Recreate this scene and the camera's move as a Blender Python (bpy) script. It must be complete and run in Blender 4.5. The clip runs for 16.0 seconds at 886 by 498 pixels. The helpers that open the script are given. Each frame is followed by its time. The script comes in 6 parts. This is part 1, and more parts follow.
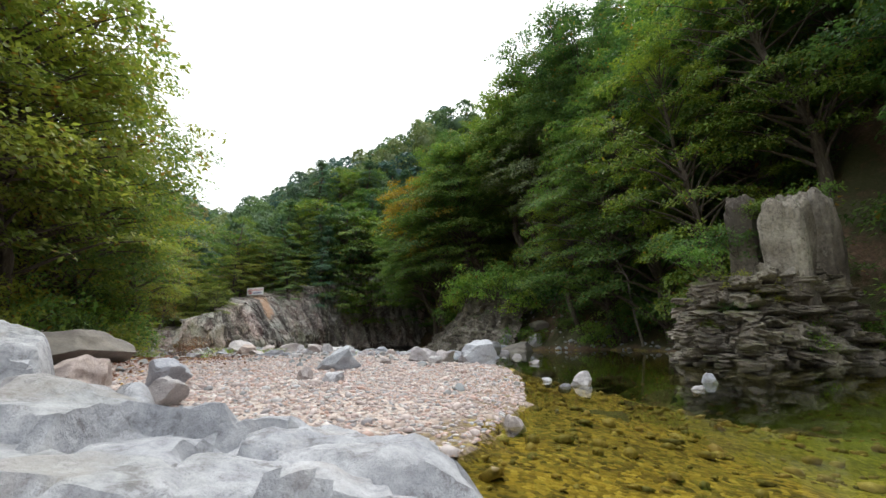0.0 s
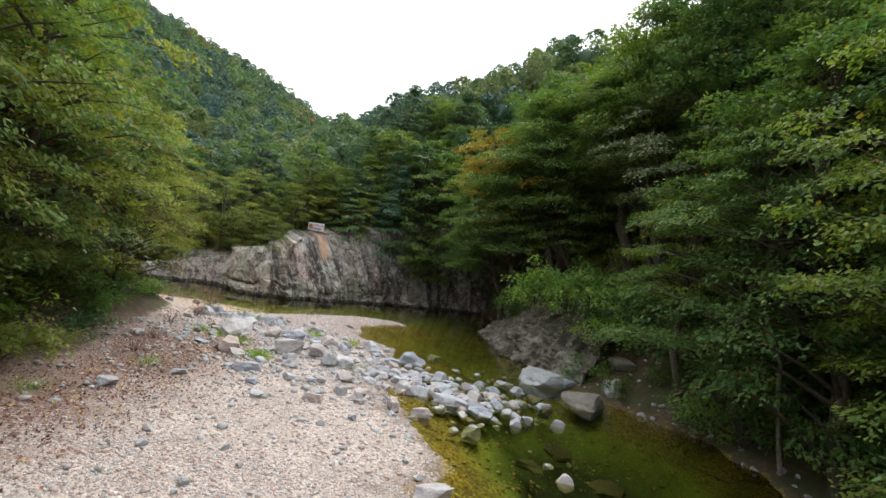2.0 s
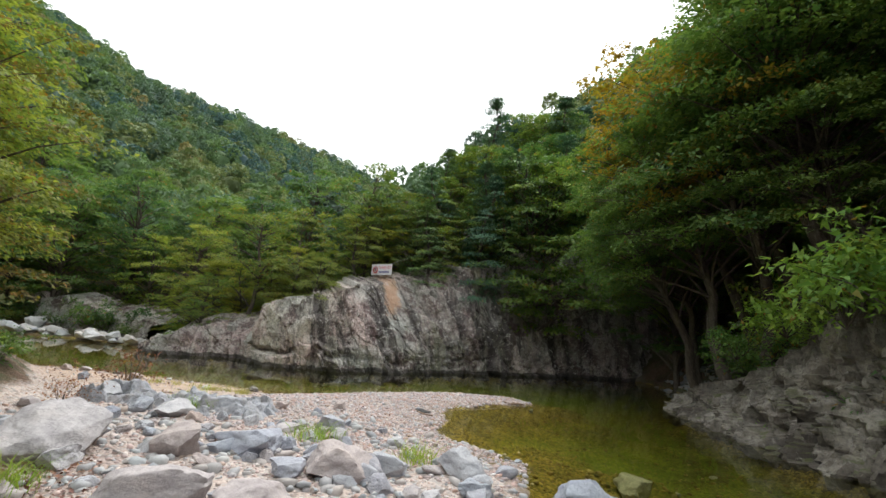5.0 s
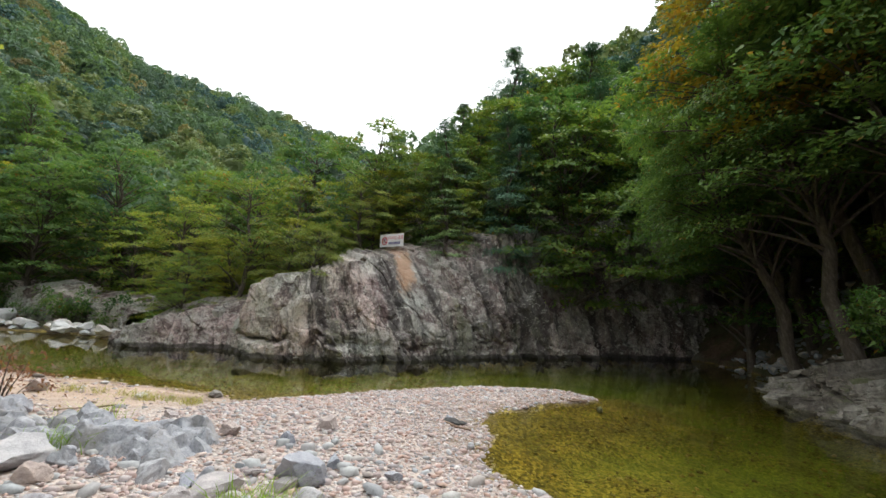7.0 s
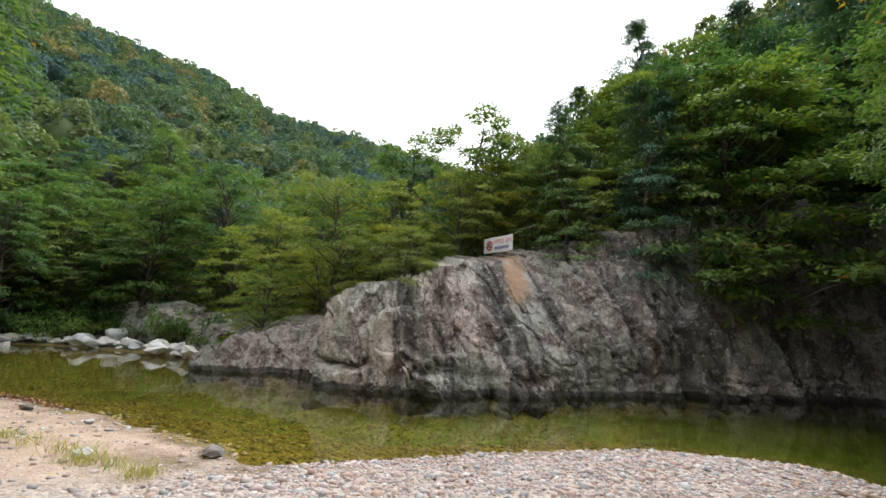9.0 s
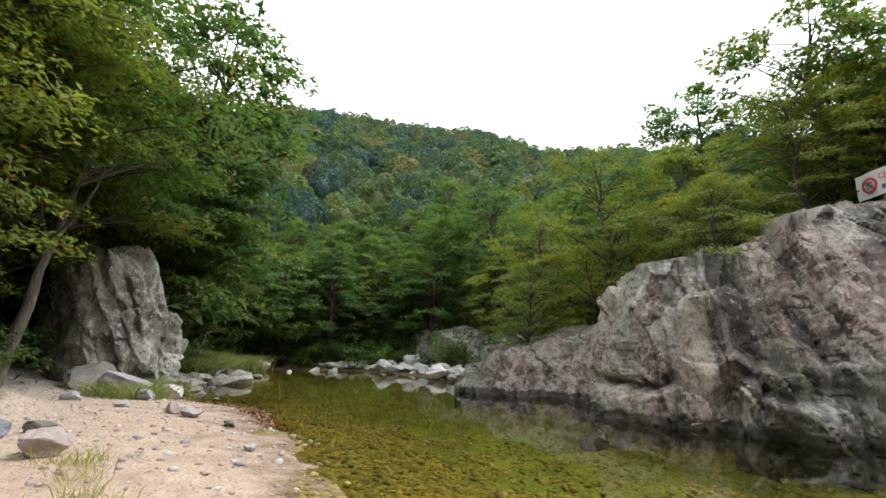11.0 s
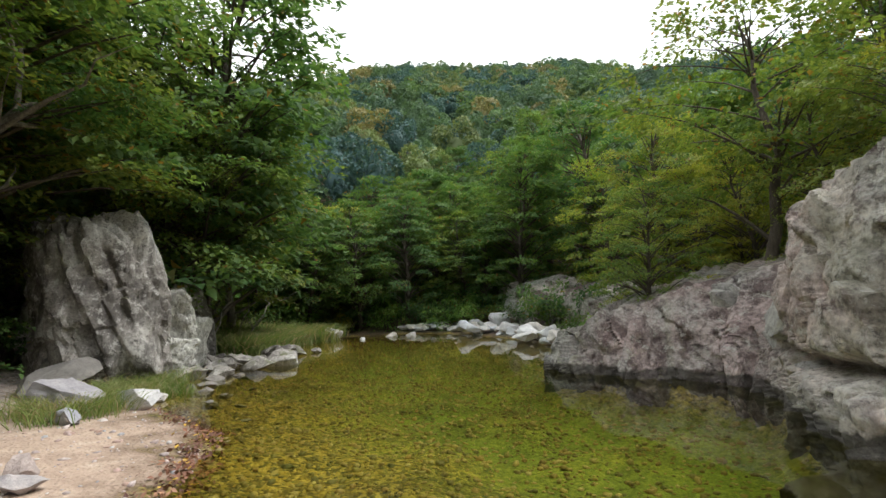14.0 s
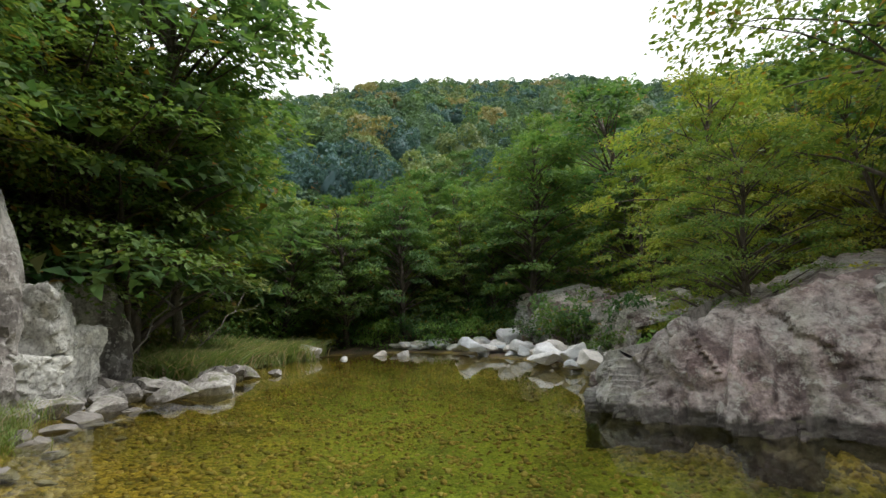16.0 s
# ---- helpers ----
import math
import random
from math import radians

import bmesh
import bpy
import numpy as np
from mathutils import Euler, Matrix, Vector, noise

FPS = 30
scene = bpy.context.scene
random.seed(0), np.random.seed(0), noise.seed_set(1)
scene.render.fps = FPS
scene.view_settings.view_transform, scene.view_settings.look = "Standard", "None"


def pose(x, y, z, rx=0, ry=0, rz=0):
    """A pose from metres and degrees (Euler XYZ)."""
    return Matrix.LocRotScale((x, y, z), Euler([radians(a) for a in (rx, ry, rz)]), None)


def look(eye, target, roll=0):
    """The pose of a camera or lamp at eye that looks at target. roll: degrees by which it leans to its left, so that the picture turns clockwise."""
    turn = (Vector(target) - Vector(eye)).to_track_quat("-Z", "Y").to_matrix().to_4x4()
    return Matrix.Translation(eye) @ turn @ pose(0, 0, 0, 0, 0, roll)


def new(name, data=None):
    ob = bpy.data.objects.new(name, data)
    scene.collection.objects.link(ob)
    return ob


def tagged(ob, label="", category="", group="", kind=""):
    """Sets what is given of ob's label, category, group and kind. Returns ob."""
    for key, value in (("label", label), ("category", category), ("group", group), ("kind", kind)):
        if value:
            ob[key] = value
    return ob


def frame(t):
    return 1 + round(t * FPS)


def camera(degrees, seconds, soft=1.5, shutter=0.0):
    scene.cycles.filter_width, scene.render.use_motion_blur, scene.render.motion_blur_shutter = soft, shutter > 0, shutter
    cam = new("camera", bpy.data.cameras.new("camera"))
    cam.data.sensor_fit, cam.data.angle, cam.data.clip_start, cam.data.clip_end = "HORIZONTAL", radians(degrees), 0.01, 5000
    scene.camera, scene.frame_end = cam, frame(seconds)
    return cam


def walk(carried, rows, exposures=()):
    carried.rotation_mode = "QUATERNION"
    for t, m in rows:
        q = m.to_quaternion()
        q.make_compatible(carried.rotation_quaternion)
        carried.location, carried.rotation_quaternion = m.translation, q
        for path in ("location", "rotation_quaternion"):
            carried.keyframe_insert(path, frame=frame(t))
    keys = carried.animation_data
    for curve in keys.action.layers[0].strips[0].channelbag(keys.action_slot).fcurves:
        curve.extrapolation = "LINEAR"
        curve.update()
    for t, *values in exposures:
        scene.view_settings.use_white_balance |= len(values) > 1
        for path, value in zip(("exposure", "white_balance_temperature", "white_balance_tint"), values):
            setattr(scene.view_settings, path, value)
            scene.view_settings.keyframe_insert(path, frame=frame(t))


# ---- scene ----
cam = camera(88.1, 16.0)
PATH = [
    (0, (0.568, -20.377, 0.815), (0.922, -18.447, 1.203), -1.7),
    (0.5, (0.989, -19.716, 2.592), (1.328, -17.745, 2.628), -3.0),
    (1, (1.637, -18.508, 4.261), (1.926, -16.535, 4.099), -2.1),
    (1.5, (2.422, -16.333, 4.876), (2.558, -14.337, 4.871), 5.5),
    (2, (2.912, -14.014, 5.06), (2.881, -12.015, 5.117), 9.9),
    (2.5, (3.122, -11.592, 5.042), (3.005, -9.596, 5.096), 9.9),
    (3, (3.077, -8.945, 4.85), (2.873, -6.957, 4.94), 9.2),
    (3.5, (2.861, -6.3, 4.312), (2.55, -4.331, 4.475), 8.6),
    (4, (2.365, -3.709, 3.632), (1.978, -1.76, 3.855), 7.6),
    (6.5, (0.009, 4.068, 2.082), (-0.492, 5.952, 2.53), 2.5),
    (7, (-0.24, 4.917, 2.385), (-0.759, 6.831, 2.649), 2.9),
    (7.5, (-0.544, 5.934, 2.354), (-1.09, 7.845, 2.577), 2.7),
    (8, (-0.951, 7.171, 2.125), (-1.571, 9.051, 2.405), 2.7),
    (8.5, (-1.443, 8.506, 2.185), (-2.21, 10.322, 2.522), 2.8),
    (9, (-1.997, 9.796, 2.031), (-2.953, 11.516, 2.386), 3.1),
    (9.5, (-2.609, 11.051, 1.707), (-3.822, 12.601, 2.066), 3.6),
    (10, (-3.201, 12.09, 1.509), (-4.691, 13.376, 1.863), 4.6),
    (12.5, (-7.258, 15.524, 1.308), (-9.137, 16.019, 1.783), -3.2),
    (13, (-7.67, 15.809, 1.694), (-9.585, 16.298, 2.006), -3.4),
    (13.5, (-8.23, 16.139, 1.954), (-10.16, 16.618, 2.172), -3.1),
    (14, (-8.937, 16.476, 1.773), (-10.867, 16.945, 2.009), -2.3),
    (14.5, (-9.828, 16.93, 1.641), (-11.761, 17.378, 1.897), -1.3),
    (15, (-10.751, 17.257, 1.564), (-12.683, 17.695, 1.839), -0.6),
    (15.5, (-11.798, 17.504, 1.482), (-13.726, 17.943, 1.786), -1.0),
    (16, (-12.873, 17.718, 1.495), (-14.797, 18.163, 1.813), -1.7),
]
walk(cam, [(t, look(eye, target, roll)) for t, eye, target, roll in PATH])

# world, sun and exposure
EXPOSURE = 0.9
scene.view_settings.exposure = EXPOSURE
world = bpy.data.worlds.new("sky")
scene.world = world
world.use_nodes = True
wt = world.node_tree
sky = wt.nodes.new("ShaderNodeTexSky")
sky.sky_type, sky.sun_disc = "NISHITA", False
sky.sun_elevation, sky.sun_rotation = radians(57), radians(9)
veil = wt.nodes.new("ShaderNodeMix")
veil.data_type = "RGBA"
veil.inputs[0].default_value = 0.86
veil.inputs[7].default_value = (11.2, 11.6, 11.5, 1)
wt.links.new(sky.outputs[0], veil.inputs[6])
wt.links.new(veil.outputs[2], wt.nodes["Background"].inputs[0])
wt.nodes["Background"].inputs[1].default_value = 0.1
sun_data = bpy.data.lights.new("sun", "SUN")
sun_data.energy, sun_data.angle, sun_data.color = 1.6, radians(25), (1.0, 0.98, 0.93)
sun = new("sun", sun_data)
sun.matrix_world = look((6, 40, 62), (0, 0, 0))

# ---------- numeric helpers ----------
rng = np.random.default_rng(7)


def hashed(ix, iy, iz, seed):
    n = (ix.astype(np.int64) * 73856093) ^ (iy.astype(np.int64) * 19349663) ^ (iz.astype(np.int64) * 83492791) ^ (seed * 2654435761)
    n = (n ^ (n >> 13)) * 1274126177
    n = n ^ (n >> 16)
    return (n & 0xFFFFF) / float(0xFFFFF)


def vnoise(p, seed=0):
    """Smooth value noise in -1..1 at the places p (N, 3)."""
    i = np.floor(p)
    f = p - i
    f = f * f * (3 - 2 * f)
    x, y, z = i.T
    out = 0
    for a in (0, 1):
        for b in (0, 1):
            for c in (0, 1):
                w = (f[:, 0] if a else 1 - f[:, 0]) * (f[:, 1] if b else 1 - f[:, 1]) * (f[:, 2] if c else 1 - f[:, 2])
                out = out + w * hashed(x + a, y + b, z + c, seed)
    return out * 2 - 1


def fbm(p, octaves=4, seed=0):
    total, size = 0, 1.0
    for k in range(octaves):
        total = total + size * vnoise(p * 2.03 ** k, seed + k)
        size *= 0.5
    return total


def flat(x, y, z=0.0):
    return np.stack([np.ravel(x), np.ravel(y), np.ravel(z) + 0 * np.ravel(x)], 1)


def cells(u, v, seed=0, soft=0.075):
    """Broken blocks: for each place a random number of its block, blended over the joint, and how near the joint lies (0 at the joint)."""
    iu, iv = np.floor(u), np.floor(v)
    d1, d2, who, other = np.full(u.shape, 9.0), np.full(u.shape, 9.0), np.zeros(u.shape), np.zeros(u.shape)
    for a in (-1, 0, 1):
        for b in (-1, 0, 1):
            cu, cv = iu + a, iv + b
            su, sv = cu + hashed(cu, cv, 0 * cu, seed), cv + hashed(cu, cv, 0 * cu, seed + 1)
            d = np.maximum(np.abs(u - su), np.abs(v - sv)) + 0.3 * (np.abs(u - su) + np.abs(v - sv))
            value = hashed(cu, cv, 0 * cu, seed + 2)
            near, next_near = d < d1, (d >= d1) & (d < d2)
            other = np.where(near, who, np.where(next_near, value, other))
            d2 = np.where(near, d1, np.where(next_near, d, d2))
            who, d1 = np.where(near, value, who), np.where(near, d, d1)
    k = np.clip((d2 - d1) / soft, 0, 1)
    k = k * k * (3 - 2 * k)
    return (who + other) / 2 * (1 - k) + who * k, d2 - d1


def facets(u, v, seed=0, tilt=0.8, soft=0.06):
    """Broken rock: each block has a flat face that leans its own way. Gives how far it stands out, and how near the joint lies."""
    iu, iv = np.floor(u), np.floor(v)
    d1, d2, out, other = np.full(u.shape, 9.0), np.full(u.shape, 9.0), np.zeros(u.shape), np.zeros(u.shape)
    for a in (-1, 0, 1):
        for b in (-1, 0, 1):
            cu, cv = iu + a, iv + b
            o = 0 * cu
            du, dv = u - cu - hashed(cu, cv, o, seed), v - cv - hashed(cu, cv, o, seed + 1)
            d = np.maximum(np.abs(du), np.abs(dv)) + 0.45 * np.abs(du + 0.5 * dv)
            face = hashed(cu, cv, o, seed + 2) - 0.5 + tilt * (2 * du * (hashed(cu, cv, o, seed + 3) - 0.5) + 2 * dv * (hashed(cu, cv, o, seed + 4) - 0.35))
            near, next_near = d < d1, (d >= d1) & (d < d2)
            other = np.where(near, out, np.where(next_near, face, other))
            d2 = np.where(near, d1, np.where(next_near, d, d2))
            out, d1 = np.where(near, face, out), np.where(near, d, d1)
    k = np.clip((d2 - d1) / soft, 0, 1)
    return (out + other) / 2 * (1 - k) + out * k, d2 - d1


def smooth(a, b, x):
    t = np.clip((x - a) / (b - a), 0, 1)
    return t * t * (3 - 2 * t)


def mesh_of(name, verts, faces, material, shade=True, sharp=None):
    """A mesh from arrays of corners and of triangles or quads."""
    me = bpy.data.meshes.new(name)
    verts, faces = np.asarray(verts, np.float32), np.asarray(faces, np.int32)
    n, k = faces.shape
    me.vertices.add(len(verts))
    me.vertices.foreach_set("co", verts.ravel())
    me.loops.add(n * k)
    me.loops.foreach_set("vertex_index", faces.ravel())
    me.polygons.add(n)
    me.polygons.foreach_set("loop_start", np.arange(0, n * k, k, dtype=np.int32))
    me.polygons.foreach_set("use_smooth", np.full(n, shade))
    me.materials.append(material)
    me.update()
    me.validate()
    if sharp is not None:
        me.set_sharp_from_angle(angle=radians(sharp))
    return me


def sheet(nu, nv):
    """Quads of a grid of nu by nv corners."""
    i = np.arange(nu - 1)[:, None] * nv + np.arange(nv - 1)[None]
    return np.stack([i, i + nv, i + nv + 1, i + 1], -1).reshape(-1, 4)


def part(name, me, parent, label=""):
    ob = new(name, me)
    ob.parent = parent
    return tagged(ob, label)


# ---------- materials ----------
def nodes_of(name):
    m = bpy.data.materials.new(name)
    m.use_nodes = True
    t = m.node_tree
    return m, t, t.nodes["Principled BSDF"], t.nodes["Material Output"]


def add(t, kind, **values):
    n = t.nodes.new("ShaderNode" + kind)
    for key, value in values.items():
        if key in ("data_type", "blend_type", "feature", "operation", "distance", "noise_dimensions"):
            if key == "data_type":
                n.data_type = value
            elif key == "blend_type":
                n.blend_type = value
            elif key == "feature":
                n.feature = value
            elif key == "operation":
                n.operation = value
        else:
            n.inputs[key.replace("_", " ")].default_value = value
    return n


def place_of(t, stretch=(1, 1, 1), world_space=True):
    src = add(t, "NewGeometry").outputs["Position"] if world_space else add(t, "TexCoord").outputs["Object"]
    m = add(t, "Mapping", Scale=stretch)
    t.links.new(src, m.inputs[0])
    return m.outputs[0]


def noise_of(t, where, scale, detail=5.0, rough=0.6):
    n = add(t, "TexNoise", Scale=scale, Detail=detail, Roughness=rough)
    t.links.new(where, n.inputs["Vector"])
    return n.outputs["Fac"]


def ramp(t, fac, stops):
    r = add(t, "ValToRGB")
    e = r.color_ramp.elements
    while len(e) < len(stops):
        e.new(0.5)
    for el, (pos, col) in zip(e, stops):
        el.position = pos
        el.color = (*col, 1) if len(col) == 3 else (col[0], col[0], col[0], 1)
    t.links.new(fac, r.inputs[0])
    return r.outputs[0]


def blend(t, fac, a, b, kind="MIX"):
    m = add(t, "Mix", data_type="RGBA", blend_type=kind)
    if isinstance(fac, float):
        m.inputs[0].default_value = fac
    else:
        t.links.new(fac, m.inputs[0])
    for k, v in ((6, a), (7, b)):
        if isinstance(v, tuple):
            m.inputs[k].default_value = (*v, 1)
        else:
            t.links.new(v, m.inputs[k])
    return m.outputs[2]


def bump_of(t, height, strength, distance, under=None):
    b = add(t, "Bump", Strength=strength, Distance=distance)
    t.links.new(height, b.inputs["Height"])
    if under is not None:
        t.links.new(under, b.inputs["Normal"])
    return b.outputs[0]


def rock_material(name, base, dark, pale, stain=(0.05, 0.045, 0.04), stain_amount=0.5, moss=0.25, world_space=True, size=1.0, patch=0.0, lichen_from=0.58):
    m, t, p, _ = nodes_of(name)
    w = place_of(t, (1, 1, 1), world_space)
    big = noise_of(t, w, 0.55 * size, 6, 0.62)
    col = ramp(t, big, [(0.3, dark), (0.47, base), (0.68, pale)])
    grain = noise_of(t, w, 9 * size, 8, 0.75)
    col = blend(t, 0.75, col, ramp(t, grain, [(0.34, (0.3, 0.28, 0.27)), (0.46, (0.85, 0.85, 0.85)), (0.64, (1.35, 1.34, 1.3))]), "MULTIPLY")
    streak = noise_of(t, place_of(t, (1.0, 1.0, 0.16), world_space), 1.5 * size, 7, 0.68)
    col = blend(t, ramp(t, streak, [(0.52, (0.0,)), (0.62, (stain_amount,))]), col, stain)
    if patch:
        far = noise_of(t, place_of(t, (1.0, 1.0, 0.45), world_space), 0.42 * size, 7, 0.7)
        col = blend(t, ramp(t, far, [(0.5, (0.0,)), (0.58, (patch,))]), col, tuple(c * 0.75 for c in dark))
    lichen = noise_of(t, w, 3.2 * size, 9, 0.8)
    col = blend(t, ramp(t, lichen, [(lichen_from, (0.0,)), (lichen_from + 0.05, (0.75,))]), col, pale)
    spots = noise_of(t, w, 5.1 * size, 9, 0.82)
    col = blend(t, ramp(t, spots, [(0.38, (0.9,)), (0.44, (0.0,))]), col, dark)
    if moss:
        up = add(t, "SeparateXYZ")
        t.links.new(add(t, "NewGeometry").outputs["Normal"], up.inputs[0])
        green = add(t, "Math", operation="MULTIPLY")
        t.links.new(ramp(t, up.outputs[2], [(0.55, (0.0,)), (0.9, (1.0,))]), green.inputs[0])
        t.links.new(ramp(t, noise_of(t, w, 1.3 * size, 6, 0.7), [(0.5, (0.0,)), (0.6, (moss,))]), green.inputs[1])
        col = blend(t, green.outputs[0], col, (0.09, 0.10, 0.03))
    t.links.new(col, p.inputs["Base Color"])
    p.inputs["Roughness"].default_value = 0.86
    b = bump_of(t, grain, 0.5, 0.03)
    t.links.new(bump_of(t, noise_of(t, w, 2.6 * size, 8, 0.7), 0.6, 0.12, b), p.inputs["Normal"])
    return m


def cliff_material():
    """Weathered cliff: tan and pink-grey faces, purple-brown crusts, black runs and pale lichen specks."""
    m, t, p, _ = nodes_of("cliff_rock")
    w = place_of(t)
    bent = add(t, "VectorMath", operation="ADD")
    wob = add(t, "TexNoise", Scale=1.1, Detail=4.0)
    t.links.new(w, wob.inputs["Vector"])
    t.links.new(w, bent.inputs[0])
    less = add(t, "VectorMath", operation="SCALE")
    less.inputs["Scale"].default_value = 0.45
    t.links.new(wob.outputs["Color"], less.inputs[0])
    t.links.new(less.outputs[0], bent.inputs[1])
    run = add(t, "Mapping", Scale=(1.0, 1.0, 0.3))
    t.links.new(bent.outputs[0], run.inputs[0])
    faces = noise_of(t, run.outputs[0], 0.5, 4, 0.6)
    col = ramp(t, faces, [(0.34, (0.16, 0.13, 0.13)), (0.42, (0.31, 0.285, 0.275)), (0.5, (0.46, 0.43, 0.405)), (0.57, (0.31, 0.29, 0.275)), (0.66, (0.5, 0.46, 0.425))])
    # pinkish low slab and pale tan block at the western end; dark crusts at the eastern, the last also painting in tree
    # and gully shade
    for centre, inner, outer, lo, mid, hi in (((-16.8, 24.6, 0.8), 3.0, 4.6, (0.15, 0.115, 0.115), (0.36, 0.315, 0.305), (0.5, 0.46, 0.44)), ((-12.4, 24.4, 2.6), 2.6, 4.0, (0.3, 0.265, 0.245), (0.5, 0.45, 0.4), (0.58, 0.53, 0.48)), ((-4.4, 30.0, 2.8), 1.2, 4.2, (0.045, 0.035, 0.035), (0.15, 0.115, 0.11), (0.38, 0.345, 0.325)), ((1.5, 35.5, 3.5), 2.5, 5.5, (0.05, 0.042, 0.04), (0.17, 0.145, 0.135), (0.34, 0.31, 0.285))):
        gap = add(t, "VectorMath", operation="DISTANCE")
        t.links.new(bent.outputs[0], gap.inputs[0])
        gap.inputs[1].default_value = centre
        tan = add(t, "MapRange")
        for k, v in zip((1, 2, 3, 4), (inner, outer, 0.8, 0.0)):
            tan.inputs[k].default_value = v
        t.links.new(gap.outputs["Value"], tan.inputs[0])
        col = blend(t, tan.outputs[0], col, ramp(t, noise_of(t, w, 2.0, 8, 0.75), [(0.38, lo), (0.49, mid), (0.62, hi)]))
    hue = noise_of(t, bent.outputs[0], 0.38, 5, 0.6)
    col = blend(t, 1.0, col, ramp(t, hue, [(0.36, (0.9, 0.98, 0.97)), (0.5, (1.0, 0.98, 0.97)), (0.64, (1.12, 0.95, 0.96))]), "MULTIPLY")
    crust = noise_of(t, bent.outputs[0], 0.75, 9, 0.72)
    col = blend(t, ramp(t, crust, [(0.52, (0.0,)), (0.57, (0.85,))]), col, (0.105, 0.068, 0.066))
    fleck = noise_of(t, w, 3.4, 8, 0.75)
    col = blend(t, ramp(t, fleck, [(0.55, (0.0,)), (0.6, (0.6,))]), col, (0.09, 0.062, 0.062))
    dot = add(t, "VectorMath", operation="DOT_PRODUCT")
    t.links.new(bent.outputs[0], dot.inputs[0])
    dot.inputs[1].default_value = (0.69, 0.72, 0.04)
    high = add(t, "SeparateXYZ")
    t.links.new(w, high.inputs[0])
    fall = add(t, "Math", operation="MULTIPLY")
    t.links.new(high.outputs[2], fall.inputs[0])
    fall.inputs[1].default_value = 0.1
    along = add(t, "CombineXYZ")
    t.links.new(dot.outputs["Value"], along.inputs[0])
    t.links.new(fall.outputs[0], along.inputs[1])
    streak = noise_of(t, along.outputs[0], 0.85, 7, 0.68)
    east = add(t, "MapRange")
    for k, v in zip((1, 2, 3, 4), (-15.0, -12.0, 0.15, 1.0)):
        east.inputs[k].default_value = v
    t.links.new(high.outputs[0], east.inputs[0])
    runs = add(t, "Math", operation="MULTIPLY")
    t.links.new(ramp(t, streak, [(0.47, (0.0,)), (0.56, (0.85,))]), runs.inputs[0])
    t.links.new(east.outputs[0], runs.inputs[1])
    col = blend(t, runs.outputs[0], col, (0.045, 0.038, 0.038))
    green = noise_of(t, along.outputs[0], 1.1, 6, 0.65)
    col = blend(t, ramp(t, green, [(0.55, (0.0,)), (0.64, (0.55,))]), col, (0.24, 0.24, 0.18))
    grain = noise_of(t, w, 11, 9, 0.78)
    col = blend(t, 0.85, col, ramp(t, grain, [(0.36, (0.3, 0.28, 0.28)), (0.47, (0.9, 0.9, 0.9)), (0.62, (1.4, 1.38, 1.35))]), "MULTIPLY")
    col = blend(t, ramp(t, noise_of(t, w, 4.3, 9, 0.82), [(0.55, (0.0,)), (0.59, (0.75,))]), col, (0.5, 0.48, 0.44))
    col = blend(t, ramp(t, noise_of(t, w, 6.1, 9, 0.82), [(0.36, (0.85,)), (0.42, (0.0,))]), col, (0.045, 0.036, 0.035))
    # rust-coloured run under the banner
    spread, drop = add(t, "Math", operation="MULTIPLY"), add(t, "Math", operation="MULTIPLY")
    tilted = add(t, "VectorMath", operation="DOT_PRODUCT")
    t.links.new(bent.outputs[0], tilted.inputs[0])
    tilted.inputs[1].default_value = (0.69, 0.72, -0.35)
    t.links.new(tilted.outputs["Value"], spread.inputs[0])
    spread.inputs[1].default_value = 1.6
    t.links.new(high.outputs[2], drop.inputs[0])
    drop.inputs[1].default_value = 0.6
    where = add(t, "CombineXYZ")
    t.links.new(spread.outputs[0], where.inputs[0])
    t.links.new(drop.outputs[0], where.inputs[1])
    d = add(t, "VectorMath", operation="DISTANCE")
    t.links.new(where.outputs[0], d.inputs[0])
    d.inputs[1].default_value = (13.1 * 1.6, 4.6 * 0.6, 0)
    fray = add(t, "Math", operation="MULTIPLY_ADD")
    t.links.new(noise_of(t, place_of(t, (1.0, 1.0, 0.3)), 3.4, 7, 0.75), fray.inputs[0])
    fray.inputs[1].default_value = 1.9
    t.links.new(d.outputs["Value"], fray.inputs[2])
    col = blend(t, rust_of(t, fray.outputs[0]), col, (0.42, 0.25, 0.155))
    # dark waterline band: wet rock plus painted-in undercut shade, to darken the reflection
    wet_shade = add(t, "Math", operation="MULTIPLY_ADD")
    t.links.new(noise_of(t, w, 1.6, 5, 0.7), wet_shade.inputs[0])
    wet_shade.inputs[1].default_value = -0.34
    t.links.new(high.outputs[2], wet_shade.inputs[2])
    col = blend(t, ramp(t, wet_shade.outputs[0], [(0.0, (0.8,)), (0.06, (0.0,))]), col, (0.035, 0.03, 0.026))
    up = add(t, "SeparateXYZ")
    t.links.new(add(t, "NewGeometry").outputs["Normal"], up.inputs[0])
    both = add(t, "Math", operation="MULTIPLY")
    t.links.new(ramp(t, up.outputs[2], [(0.6, (0.0,)), (0.9, (1.0,))]), both.inputs[0])
    t.links.new(ramp(t, noise_of(t, w, 1.3, 6, 0.7), [(0.5, (0.0,)), (0.6, (0.5,))]), both.inputs[1])
    col = blend(t, both.outputs[0], col, (0.10, 0.10, 0.035))
    t.links.new(col, p.inputs["Base Color"])
    p.inputs["Roughness"].default_value = 0.86
    b = bump_of(t, grain, 0.6, 0.03)
